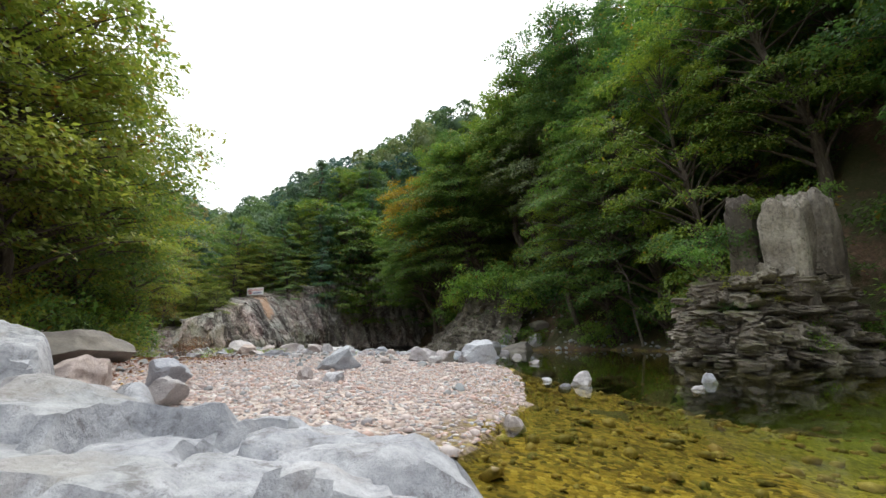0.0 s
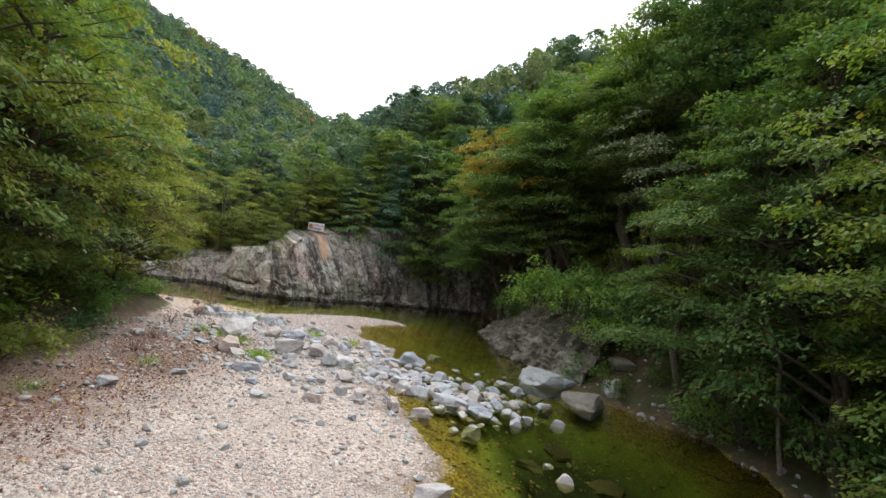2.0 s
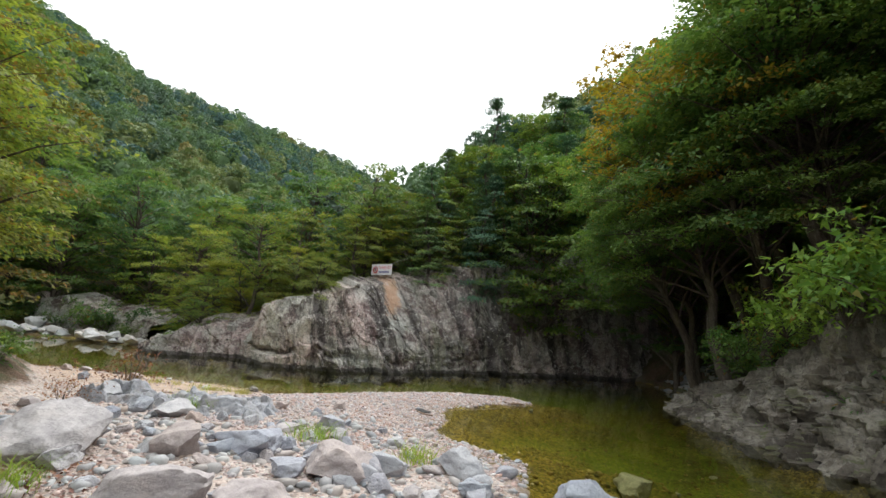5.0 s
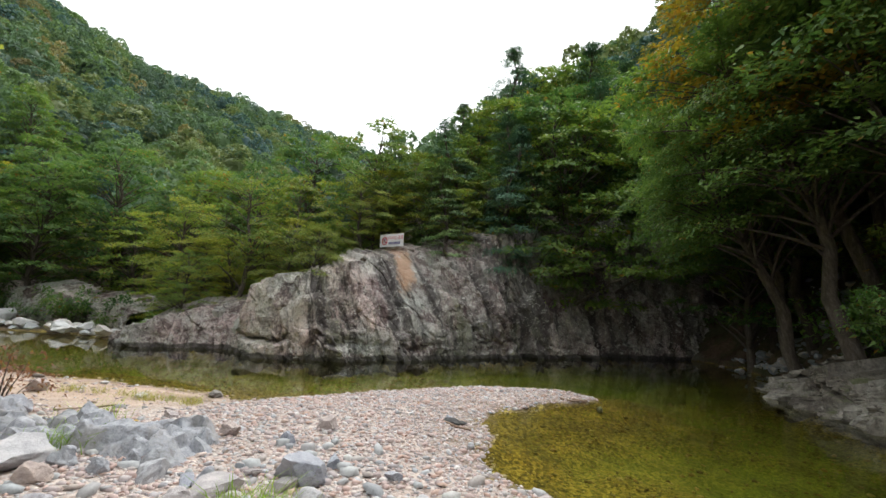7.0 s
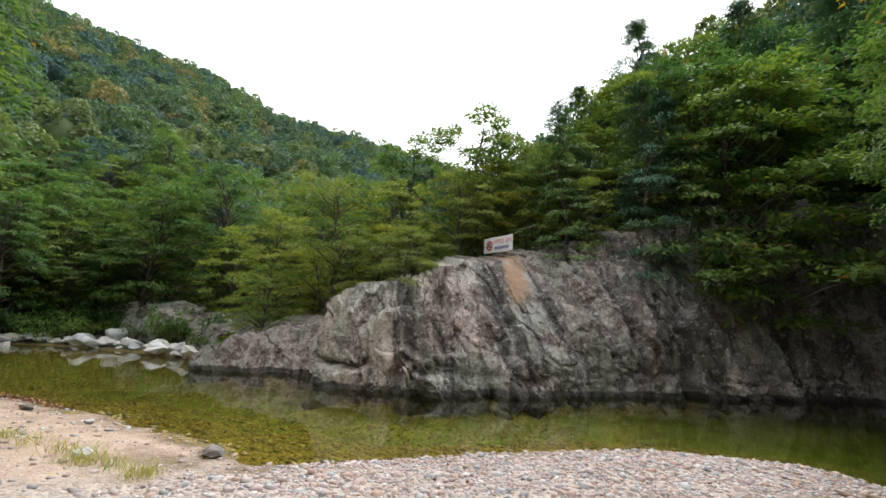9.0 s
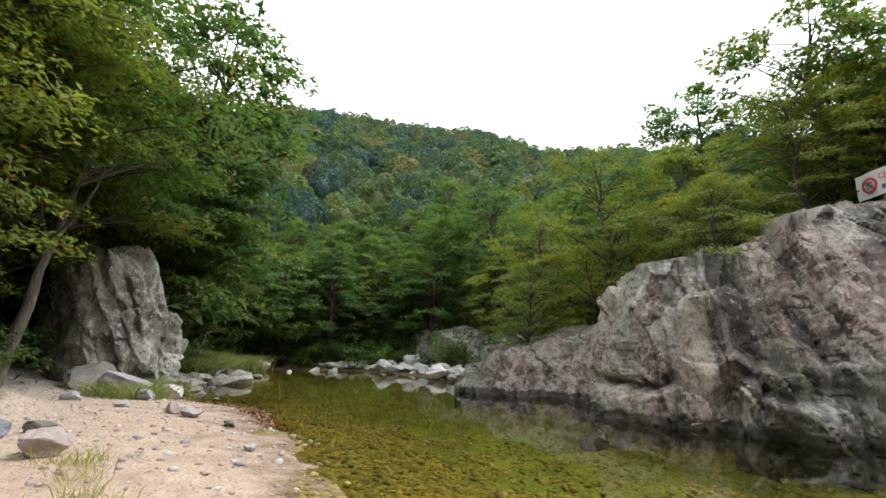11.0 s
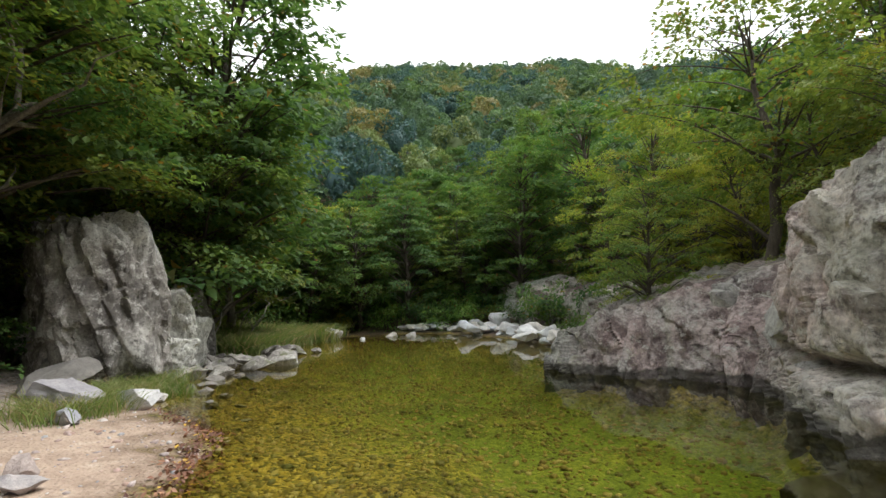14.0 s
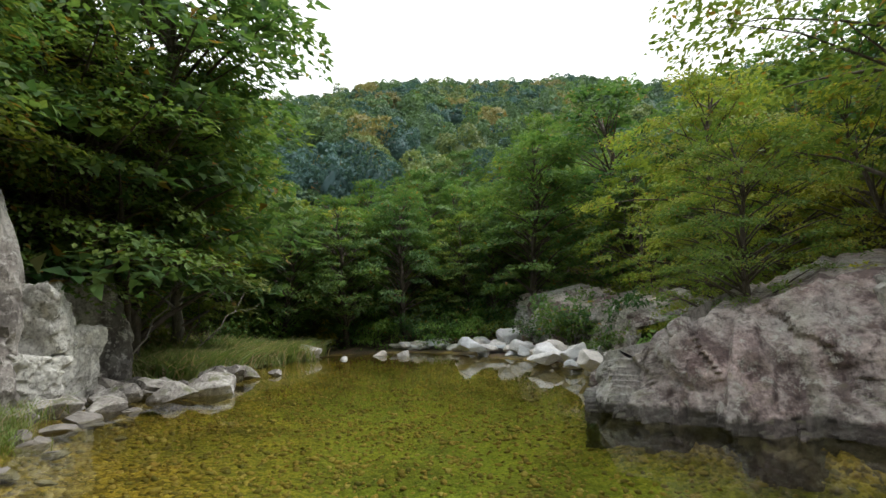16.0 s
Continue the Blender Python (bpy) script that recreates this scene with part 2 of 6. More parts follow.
    t.links.new(bump_of(t, noise_of(t, w, 2.6, 9, 0.72), 0.7, 0.14, b), p.inputs["Normal"])
    return m


def rust_of(t, fac):
    near = add(t, "MapRange")
    for k, v in zip((1, 2, 3, 4), (1.5, 2.0, 0.8, 0.0)):
        near.inputs[k].default_value = v
    t.links.new(fac, near.inputs[0])
    return near.outputs[0]


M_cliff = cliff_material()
M_bank_rock = rock_material("bank_rock", (0.2, 0.175, 0.15), (0.06, 0.048, 0.04), (0.36, 0.335, 0.3), moss=0.8, patch=0.6)
M_tower = rock_material("tower_rock", (0.17, 0.145, 0.12), (0.05, 0.038, 0.03), (0.36, 0.33, 0.29), stain_amount=0.8, moss=1.0, size=1.4)
M_outcrop = rock_material("outcrop_rock", (0.27, 0.245, 0.23), (0.06, 0.05, 0.048), (0.52, 0.5, 0.48), stain_amount=0.5, moss=0.8, patch=0.65, size=1.6, lichen_from=0.535)
M_lichen = rock_material("lichen_rock", (0.42, 0.41, 0.39), (0.12, 0.11, 0.1), (0.6, 0.59, 0.56), stain_amount=0.3, moss=0.4, size=1.5, lichen_from=0.52)
M_pale_rock = rock_material("pale_rock", (0.33, 0.31, 0.30), (0.10, 0.085, 0.085), (0.52, 0.50, 0.48), stain_amount=0.35, moss=0.4)


def boulder_material(name, tones, moss=0.0, size=1.0, rough=0.8):
    m, t, p, _ = nodes_of(name)
    w = place_of(t, (1, 1, 1), False)
    rnd = add(t, "ObjectInfo").outputs["Random"]
    col = ramp(t, rnd, [(k / (len(tones) - 1), c) for k, c in enumerate(tones)])
    shift = add(t, "VectorMath", operation="ADD")
    t.links.new(w, shift.inputs[0])
    t.links.new(rnd, shift.inputs[1])
    w = shift.outputs[0]
    big = noise_of(t, w, 1.6 * size, 6, 0.65)
    col = blend(t, 0.8, col, ramp(t, big, [(0.3, (0.62, 0.62, 0.64)), (0.52, (1, 1, 1)), (0.7, (1.2, 1.17, 1.12))]), "MULTIPLY")
    grain = noise_of(t, w, 16 * size, 8, 0.75)
    col = blend(t, 0.55, col, ramp(t, grain, [(0.3, (0.6, 0.6, 0.6)), (0.68, (1.25, 1.25, 1.25))]), "MULTIPLY")
    vein = noise_of(t, place_of(t, (3.0, 0.8, 2.0), False), 2.2 * size, 5, 0.5)
    col = blend(t, ramp(t, vein, [(0.485, (0.0,)), (0.5, (0.4,)), (0.515, (0.0,))]), col, (0.1, 0.1, 0.1))
    t.links.new(col, p.inputs["Base Color"])
    p.inputs["Roughness"].default_value = rough
    b = bump_of(t, grain, 0.35, 0.02)
    t.links.new(bump_of(t, noise_of(t, w, 4 * size, 7, 0.65), 0.4, 0.06, b), p.inputs["Normal"])
    return m


M_boulder = boulder_material("boulder_stone", [(0.34, 0.36, 0.43), (0.43, 0.43, 0.47), (0.30, 0.315, 0.37), (0.46, 0.41, 0.41), (0.48, 0.475, 0.5), (0.33, 0.36, 0.42), (0.48, 0.385, 0.35), (0.39, 0.40, 0.455)])
M_dark_boulder = boulder_material("dark_boulder_stone", [(0.19, 0.17, 0.15), (0.26, 0.235, 0.215), (0.21, 0.195, 0.185)])
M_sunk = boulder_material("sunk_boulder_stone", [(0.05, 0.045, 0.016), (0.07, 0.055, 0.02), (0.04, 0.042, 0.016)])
M_white_boulder = boulder_material("white_boulder_stone", [(0.6, 0.61, 0.64), (0.68, 0.63, 0.6), (0.54, 0.56, 0.6)])
M_bedrock = rock_material("bedrock", (0.31, 0.32, 0.36), (0.19, 0.185, 0.2), (0.43, 0.435, 0.47), stain=(0.27, 0.23, 0.2), stain_amount=0.4, moss=0.15)


def pebble_material(name, tones, rough=0.8):
    m, t, p, _ = nodes_of(name)
    rnd = add(t, "NewGeometry").outputs["Random Per Island"]
    col = ramp(t, rnd, [(k / (len(tones) - 1), c) for k, c in enumerate(tones)])
    w = place_of(t)
    col = blend(t, 0.5, col, ramp(t, noise_of(t, w, 40, 5, 0.7), [(0.3, (0.6, 0.6, 0.6)), (0.7, (1.2, 1.2, 1.2))]), "MULTIPLY")
    t.links.new(col, p.inputs["Base Color"])
    p.inputs["Roughness"].default_value = rough
    return m


M_pebble = pebble_material("pebbles", [(0.48, 0.37, 0.345), (0.35, 0.29, 0.285), (0.59, 0.50, 0.48), (0.27, 0.27, 0.29), (0.52, 0.35, 0.3), (0.40, 0.41, 0.44), (0.65, 0.60, 0.585), (0.45, 0.30, 0.24), (0.55, 0.43, 0.42)])
M_cobble = pebble_material("cobbles", [(0.33, 0.34, 0.36), (0.40, 0.36, 0.34), (0.28, 0.29, 0.31), (0.44, 0.44, 0.45), (0.42, 0.33, 0.28), (0.36, 0.38, 0.40), (0.5, 0.48, 0.46)])
M_stone = pebble_material("small_stones", [(0.26, 0.285, 0.32), (0.34, 0.36, 0.38), (0.22, 0.24, 0.27), (0.36, 0.33, 0.32), (0.40, 0.41, 0.42), (0.42, 0.34, 0.29)])
M_wet_pebble = pebble_material("bed_pebbles", [(0.28, 0.21, 0.06), (0.13, 0.105, 0.035), (0.36, 0.28, 0.1), (0.09, 0.085, 0.03), (0.30, 0.2, 0.07), (0.4, 0.34, 0.16)], 0.6)


def ground_material():
    """Gravel, sand, leaf litter and the algae-covered bed, by height and by place; the water's loss of light with depth
    is painted on the bed.
    """
    m, t, p, _ = nodes_of("ground_cover")
    w = place_of(t)
    xyz = add(t, "SeparateXYZ")
    t.links.new(w, xyz.inputs[0])
    vor = add(t, "TexVoronoi", Scale=19.0)
    t.links.new(w, vor.inputs["Vector"])
    sep = add(t, "SeparateColor")
    t.links.new(vor.outputs["Color"], sep.inputs[0])
    gravel = ramp(t, sep.outputs[0], [(0.0, (0.22, 0.18, 0.165)), (0.25, (0.42, 0.34, 0.305)), (0.55, (0.53, 0.45, 0.41)), (0.8, (0.30, 0.285, 0.28)), (1.0, (0.6, 0.54, 0.5))])
    gravel = blend(t, 0.7, gravel, ramp(t, noise_of(t, w, 0.9, 5, 0.6), [(0.3, (0.75, 0.72, 0.7)), (0.7, (1.15, 1.12, 1.1))]), "MULTIPLY")
    sand = ramp(t, noise_of(t, w, 3.0, 8, 0.7), [(0.3, (0.35, 0.25, 0.19)), (0.55, (0.49, 0.365, 0.285)), (0.72, (0.57, 0.46, 0.375))])
    fine = noise_of(t, w, 60, 4, 0.7)
    sand = blend(t, 0.4, sand, ramp(t, fine, [(0.3, (0.6, 0.6, 0.6)), (0.7, (1.3, 1.3, 1.3))]), "MULTIPLY")
    # sand lies on the upper beach, west of the spit
    wob = add(t, "Math", operation="MULTIPLY_ADD")
    t.links.new(noise_of(t, w, 0.8, 4, 0.6), wob.inputs[0])
    wob.inputs[1].default_value = 3.0
    t.links.new(xyz.outputs[0], wob.inputs[2])
    west = add(t, "MapRange")
    for k, v in zip((1, 2, 3, 4), (-7.6, -5.6, 1.0, 0.0)):
        west.inputs[k].default_value = v
    t.links.new(wob.outputs[0], west.inputs[0])
    north = add(t, "MapRange")
    for k, v in zip((1, 2, 3, 4), (10.0, 12.5, 0.0, 1.0)):
        north.inputs[k].default_value = v
    t.links.new(xyz.outputs[1], north.inputs[0])
    beach = add(t, "Math", operation="MULTIPLY")
    t.links.new(west.outputs[0], beach.inputs[0])
    t.links.new(north.outputs[0], beach.inputs[1])
    dry = blend(t, beach.outputs[0], gravel, sand)
    litter = ramp(t, noise_of(t, w, 7.0, 8, 0.8), [(0.32, (0.035, 0.022, 0.014)), (0.5, (0.11, 0.065, 0.042)), (0.66, (0.2, 0.13, 0.09))])
    litter = blend(t, ramp(t, noise_of(t, w, 0.6, 5, 0.7), [(0.42, (0.0,)), (0.55, (0.75,))]), litter, (0.04, 0.055, 0.016))
    rise = add(t, "Math", operation="MULTIPLY_ADD")
    t.links.new(noise_of(t, w, 1.1, 6, 0.7), rise.inputs[0])
    rise.inputs[1].default_value = 0.55
    t.links.new(xyz.outputs[2], rise.inputs[2])
    dry = blend(t, ramp(t, rise.outputs[0], [(0.84, (0.0,)), (0.98, (1.0,))]), dry, litter)
    # reddish leaf litter along the bar's wooded side
    edge = add(t, "MapRange")
    for k, v in zip((1, 2, 3, 4), (-4.2, -1.8, 1.0, 0.0)):
        edge.inputs[k].default_value = v
    t.links.new(wob.outputs[0], edge.inputs[0])
    south = add(t, "MapRange")
    for k, v in zip((1, 2, 3, 4), (3.0, 8.0, 0.85, 0.0)):
        south.inputs[k].default_value = v
    t.links.new(xyz.outputs[1], south.inputs[0])
    strewn = add(t, "Math", operation="MULTIPLY")
    t.links.new(edge.outputs[0], strewn.inputs[0])
    t.links.new(south.outputs[0], strewn.inputs[1])
    red = ramp(t, noise_of(t, w, 9.0, 8, 0.8), [(0.32, (0.06, 0.035, 0.03)), (0.5, (0.17, 0.095, 0.08)), (0.68, (0.36, 0.27, 0.23))])
    dry = blend(t, strewn.outputs[0], dry, red)
    for lo, hi in ((6.6, 8.2), (-21.5, -24.0)):
        bank = add(t, "MapRange")
        for k, v in zip((1, 2, 3, 4), (lo, hi, 0.0, 1.0)):
            bank.inputs[k].default_value = v
        t.links.new(xyz.outputs[0], bank.inputs[0])
        dry = blend(t, bank.outputs[0], dry, litter)
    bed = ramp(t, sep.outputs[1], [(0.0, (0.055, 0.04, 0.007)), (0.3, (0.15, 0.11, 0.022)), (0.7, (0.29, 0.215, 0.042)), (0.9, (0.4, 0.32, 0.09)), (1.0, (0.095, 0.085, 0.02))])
    # greener with depth: light absorbed by the water, put into the bed's colour
    depth_tint = add(t, "MapRange")
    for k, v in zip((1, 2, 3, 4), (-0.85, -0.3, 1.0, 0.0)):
        depth_tint.inputs[k].default_value = v
    t.links.new(xyz.outputs[2], depth_tint.inputs[0])
    bed = blend(t, depth_tint.outputs[0], bed, blend(t, 0.6, (0.165, 0.235, 0.03), ramp(t, sep.outputs[1], [(0.0, (0.5, 0.5, 0.5)), (1.0, (1.35, 1.35, 1.35))]), "MULTIPLY"))
    # near-black where deepest: absorbed light and dark reflections painted on the bed
    depth_dark = add(t, "MapRange")
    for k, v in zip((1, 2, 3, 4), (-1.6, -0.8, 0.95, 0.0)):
        depth_dark.inputs[k].default_value = v
    t.links.new(xyz.outputs[2], depth_dark.inputs[0])
    bed = blend(t, depth_dark.outputs[0], bed, (0.014, 0.03, 0.008))
    bed = blend(t, 0.8, bed, ramp(t, noise_of(t, w, 0.7, 7, 0.7), [(0.32, (0.35, 0.4, 0.35)), (0.6, (1.2, 1.15, 1.1))]), "MULTIPLY")
    dry = blend(t, ramp(t, rise.outputs[0], [(0.3, (0.75,)), (0.42, (0.0,))]), dry, (0.12, 0.075, 0.045))
    wet = ramp(t, rise.outputs[0], [(0.25, (1.0,)), (0.33, (0.0,))])
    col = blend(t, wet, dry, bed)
    t.links.new(col, p.inputs["Base Color"])
    p.inputs["Roughness"].default_value = 0.9
    inv = ramp(t, vor.outputs["Distance"], [(0.0, (1.0,)), (0.6, (0.0,))])
    b = bump_of(t, inv, 0.7, 0.03)
    t.links.new(bump_of(t, noise_of(t, w, 5, 7, 0.75), 0.5, 0.06, b), p.inputs["Normal"])
    return m


M_ground = ground_material()


def water_material():
    m, t, p, out = nodes_of("stream_water")
    t.nodes.remove(p)
    w = place_of(t, (1, 1, 1))
    ripple = bump_of(t, noise_of(t, w, 1.6, 3, 0.5), 0.05, 0.05)
    clear = add(t, "BsdfTransparent", Color=(0.85, 0.84, 0.56, 1))
    gloss = add(t, "BsdfGlossy", Roughness=0.03, Color=(0.82, 0.84, 0.86, 1))
    t.links.new(ripple, gloss.inputs["Normal"])
    fres = add(t, "Fresnel", IOR=1.33)
    t.links.new(ripple, fres.inputs["Normal"])
    mix = add(t, "MixShader")
    t.links.new(fres.outputs[0], mix.inputs[0])
    t.links.new(clear.outputs[0], mix.inputs[1])
    t.links.new(gloss.outputs[0], mix.inputs[2])
    t.links.new(mix.outputs[0], out.inputs[0])
    return m


M_water = water_material()


def leaf_material(name, tones, autumn=(0.24, 0.15, 0.03), autumn_share=0.06, patches=False, glow=0.45):
    """Leaves: a tone for each tree, another for each spray, and a little for each leaf."""
    m, t, p, out = nodes_of(name)
    leaf = add(t, "NewGeometry").outputs["Random Per Island"]
    w = place_of(t, (1, 1, 1.6))
    spray = noise_of(t, w, 0.16 if patches else 0.75, 2, 0.55)
    col = ramp(t, spray, [(0.32 + 0.36 * k / (len(tones) - 1), c) for k, c in enumerate(tones)])
    col = blend(t, 0.35 if patches else 0.8, col, ramp(t, leaf, [(0.0, (0.72, 0.78, 0.8)), (0.5, (1.0, 1.0, 1.0)), (1.0, (1.28, 1.2, 1.05))]), "MULTIPLY")
    if not patches:
        rnd = add(t, "ObjectInfo").outputs["Random"]
        col = blend(t, 0.9, col, ramp(t, rnd, [(0.0, (0.55, 0.7, 0.8)), (0.22, (0.85, 0.95, 1.0)), (0.42, (1.25, 1.2, 0.85)), (0.6, (0.72, 0.82, 0.95)), (0.8, (1.0, 1.08, 1.0)), (1.0, (1.5, 1.25, 0.65))]), "MULTIPLY")
    some = add(t, "Math", operation="FRACT")
    mul = add(t, "Math", operation="MULTIPLY")
    t.links.new(leaf, mul.inputs[0])
    mul.inputs[1].default_value = 37.7
    t.links.new(mul.outputs[0], some.inputs[0])
    col = blend(t, ramp(t, some.outputs[0], [(1 - autumn_share - 0.01, (0.0,)), (1 - autumn_share, (1.0,))]), col, autumn)
    col = blend(t, 1.0, col, (1.03, 1.0, 1.36), "MULTIPLY")
    t.links.new(col, p.inputs["Base Color"])
    p.inputs["Roughness"].default_value = 0.6
    p.inputs["Specular IOR Level"].default_value = 0.25
    thin = add(t, "BsdfTranslucent")
    t.links.new(blend(t, 1.0, col, (1.3, 1.35, 0.7), "MULTIPLY"), thin.inputs[0])
    mix = add(t, "MixShader")
    mix.inputs[0].default_value = glow
    t.links.new(p.outputs[0], mix.inputs[1])
    t.links.new(thin.outputs[0], mix.inputs[2])
    t.links.new(mix.outputs[0], out.inputs[0])
    return m


M_leaf = {
    "oak": leaf_material("oak_leaves", [(0.085, 0.15, 0.037), (0.13, 0.2, 0.044), (0.19, 0.245, 0.05), (0.14, 0.21, 0.048)], autumn_share=0.03),
    "ash": leaf_material("ash_leaves", [(0.15, 0.2, 0.038), (0.2, 0.25, 0.044), (0.265, 0.28, 0.054), (0.19, 0.245, 0.047)], autumn_share=0.05),
    "elm": leaf_material("elm_leaves", [(0.055, 0.115, 0.036), (0.085, 0.16, 0.044), (0.13, 0.2, 0.05), (0.075, 0.15, 0.046)], autumn_share=0.02),
    "gold": leaf_material("turning_leaves", [(0.15, 0.14, 0.026), (0.21, 0.17, 0.03), (0.14, 0.155, 0.03), (0.23, 0.15, 0.032)], autumn_share=0.12),
    "pine": leaf_material("pine_needles", [(0.055, 0.125, 0.055), (0.08, 0.16, 0.068), (0.11, 0.19, 0.074)], autumn_share=0.0, glow=0.15),
    "grey": leaf_material("grey_green_leaves", [(0.12, 0.17, 0.095), (0.16, 0.205, 0.12), (0.21, 0.25, 0.15)], autumn_share=0.0, glow=0.25),
}
# leaf tones of the far woods, with bluish distance haze painted into them
FAR_HAZE_TONES = tuple((r * 1.04, v, b * 1.25) for r, v, b in ((0.068, 0.122, 0.05), (0.085, 0.15, 0.052), (0.13, 0.175, 0.048), (0.054, 0.11, 0.068), (0.155, 0.155, 0.052), (0.098, 0.168, 0.046), (0.18, 0.175, 0.05), (0.074, 0.125, 0.062)))
M_far = [leaf_material("hazy_far_leaves", [tuple(c * k for c in tone) for k in (0.95, 1.15, 1.35)], patches=True, autumn_share=0.0, glow=0.3) for tone in FAR_HAZE_TONES]


def bark_material(name, tone, pale):
    m, t, p, _ = nodes_of(name)
    w = place_of(t, (1, 1, 0.25), False)
    n = noise_of(t, w, 14, 8, 0.75)
    col = ramp(t, n, [(0.3, tuple(c * 0.4 for c in tone)), (0.5, tone), (0.7, pale)])
    t.links.new(col, p.inputs["Base Color"])
    p.inputs["Roughness"].default_value = 0.9
    t.links.new(bump_of(t, n, 0.8, 0.03), p.inputs["Normal"])
    return m


M_bark = bark_material("bark", (0.075, 0.058, 0.045), (0.16, 0.14, 0.12))
M_grey_bark = bark_material("grey_bark", (0.2, 0.175, 0.15), (0.34, 0.31, 0.28))


def plain(name, colour, rough=0.6, spread=0.12, scale=30.0):
    m, t, p, _ = nodes_of(name)
    n = noise_of(t, place_of(t, (1, 1, 1), False), scale, 6, 0.7)
    lo, hi = tuple(c * (1 - spread) for c in colour), tuple(min(1, c * (1 + spread)) for c in colour)
    t.links.new(ramp(t, n, [(0.35, lo), (0.65, hi)]), p.inputs["Base Color"])
    p.inputs["Roughness"].default_value = rough
    return m


M_cloth = plain("banner_cloth", (0.74, 0.74, 0.75), 0.7, 0.05, 4)
M_red = plain("red_print", (0.62, 0.05, 0.09), 0.6, 0.1, 8)
M_blue = plain("blue_print", (0.12, 0.12, 0.3), 0.6, 0.1, 8)
M_rope = plain("rope", (0.25, 0.24, 0.22))
M_grass = leaf_material("grass_blades", [(0.18, 0.25, 0.06), (0.25, 0.29, 0.08), (0.34, 0.32, 0.12), (0.2, 0.27, 0.065)], autumn=(0.42, 0.34, 0.18), autumn_share=0.16)
M_herb = leaf_material("herb_leaves", [(0.14, 0.25, 0.05), (0.19, 0.31, 0.06), (0.25, 0.34, 0.075)], autumn_share=0.02)
M_wood = plain("driftwood", (0.22, 0.15, 0.11), 0.85, 0.4, 18)
M_dark_cloth = plain("dark_cloth", (0.018, 0.017, 0.018), 0.7, 0.4, 20)
M_fallen = leaf_material("fallen_leaves", [(0.16, 0.075, 0.055), (0.22, 0.12, 0.08), (0.11, 0.055, 0.045), (0.28, 0.17, 0.11)], autumn=(0.55, 0.36, 0.05), autumn_share=0.06, glow=0.1)
M_red_leaf = leaf_material("withered_leaves", [(0.17, 0.07, 0.045), (0.23, 0.11, 0.07), (0.13, 0.07, 0.04)], autumn_share=0.1)

# ---------- the lie of the land ----------
BAR = [(1, -60), (0.9, -17.8), (2.5, -14.9), (3.6, -12), (4.2, -9), (4.2, -7.3), (3.5, -5.2), (3.7, -2.3), (2.6, 0), (1.6, 2.6), (1.8, 5), (1.2, 8), (1.0, 10.6),
       (-1, 11.8), (-1.5, 13.5), (-2, 16), (-0.3, 18.3), (0.9, 19.4), (-0.6, 20.6), (-2.8, 20), (-5, 17.8), (-6.2, 16.3), (-7.4, 14.8)]
BEACH = [(-7.4, 14.8), (-10, 14.9), (-15, 15.1), (-17, 14.5), (-18.5, 13.5), (-20.5, 12.6), (-23, 12.6)]
HEAD = [(-23, 12.6), (-28, 13.0), (-34, 15.5), (-37.5, 17.5), (-37.5, 21.5), (-34, 23.6), (-28, 25.3), (-22, 23.4)]
CLIFF = [(-22, 23.4), (-19.4, 22.2), (-17.6, 23.5), (-16.2, 24.5), (-14.6, 23.6), (-12.2, 22.2), (-9.5, 23.8), (-6.3, 27.1), (-2, 31.3), (2, 35.4), (7, 38)]
RIGHT = [(7, 38), (8.5, 33), (8.2, 27), (6.8, 22.5), (8, 14.3), (9.7, 10.6), (11.3, 6.5), (13.8, 3.4), (14, -1), (12.5, -5), (10.7, -8.4), (10.9, -9.8), (11.8, -10.4), (13.5, -11.4), (15, -20), (15, -60)]
OUTLINE = np.array(BAR + BEACH[1:] + HEAD[1:] + CLIFF[1:] + RIGHT[1:], float)
# height of the cliff's brow along its foot, by distance from the foot's western end
CLIFF_AT = np.r_[0, np.cumsum(np.linalg.norm(np.diff(np.array(CLIFF), axis=0), axis=1))]
BROW = ((0, 2.8, 5.0, 7.9, 8.3, 11.4, 14.6, 17.6, 19.6, 25.2, 29.5, 36), (0.7, 1.0, 1.75, 2.3, 3.2, 3.4, 4.2, 5.4, 5.75, 7.0, 9.0, 9.0))
RIDGE_AZ = (-180, -90, -20, 5, 13, 18, 21, 24, 30, 36, 41, 45, 50, 53, 57, 60, 64, 70, 75, 80, 85, 88, 93, 96, 105, 120, 150, 180)
RIDGE_UP = (30, 20, 20, 44, 56, 60, 65, 70, 77, 85, 90, 90, 92, 97, 103, 107, 105, 108, 111, 112, 110, 106, 99, 96, 90, 85, 60, 30)


def far_from(px, py, line):
    """Distance to a line of straight pieces, and how far along it."""
    line = np.asarray(line, float)
    best, along, run = np.full(px.shape, 1e9), np.zeros(px.shape), 0.0
    for (ax, ay), (bx, by) in zip(line[:-1], line[1:]):
        dx, dy = bx - ax, by - ay
        long = math.hypot(dx, dy)
        k = np.clip(((px - ax) * dx + (py - ay) * dy) / long**2, 0, 1)
        d = np.hypot(px - ax - k * dx, py - ay - k * dy)
        along = np.where(d < best, run + k * long, along)
        best = np.minimum(best, d)
        run += long
    return best, along


def in_water(px, py):
    inside = np.zeros(px.shape, bool)
    for (ax, ay), (bx, by) in zip(OUTLINE, np.roll(OUTLINE, -1, 0)):
        if ay != by:
            inside ^= ((ay > py) != (by > py)) & (px < (bx - ax) * (py - ay) / (by - ay) + ax)
    return inside


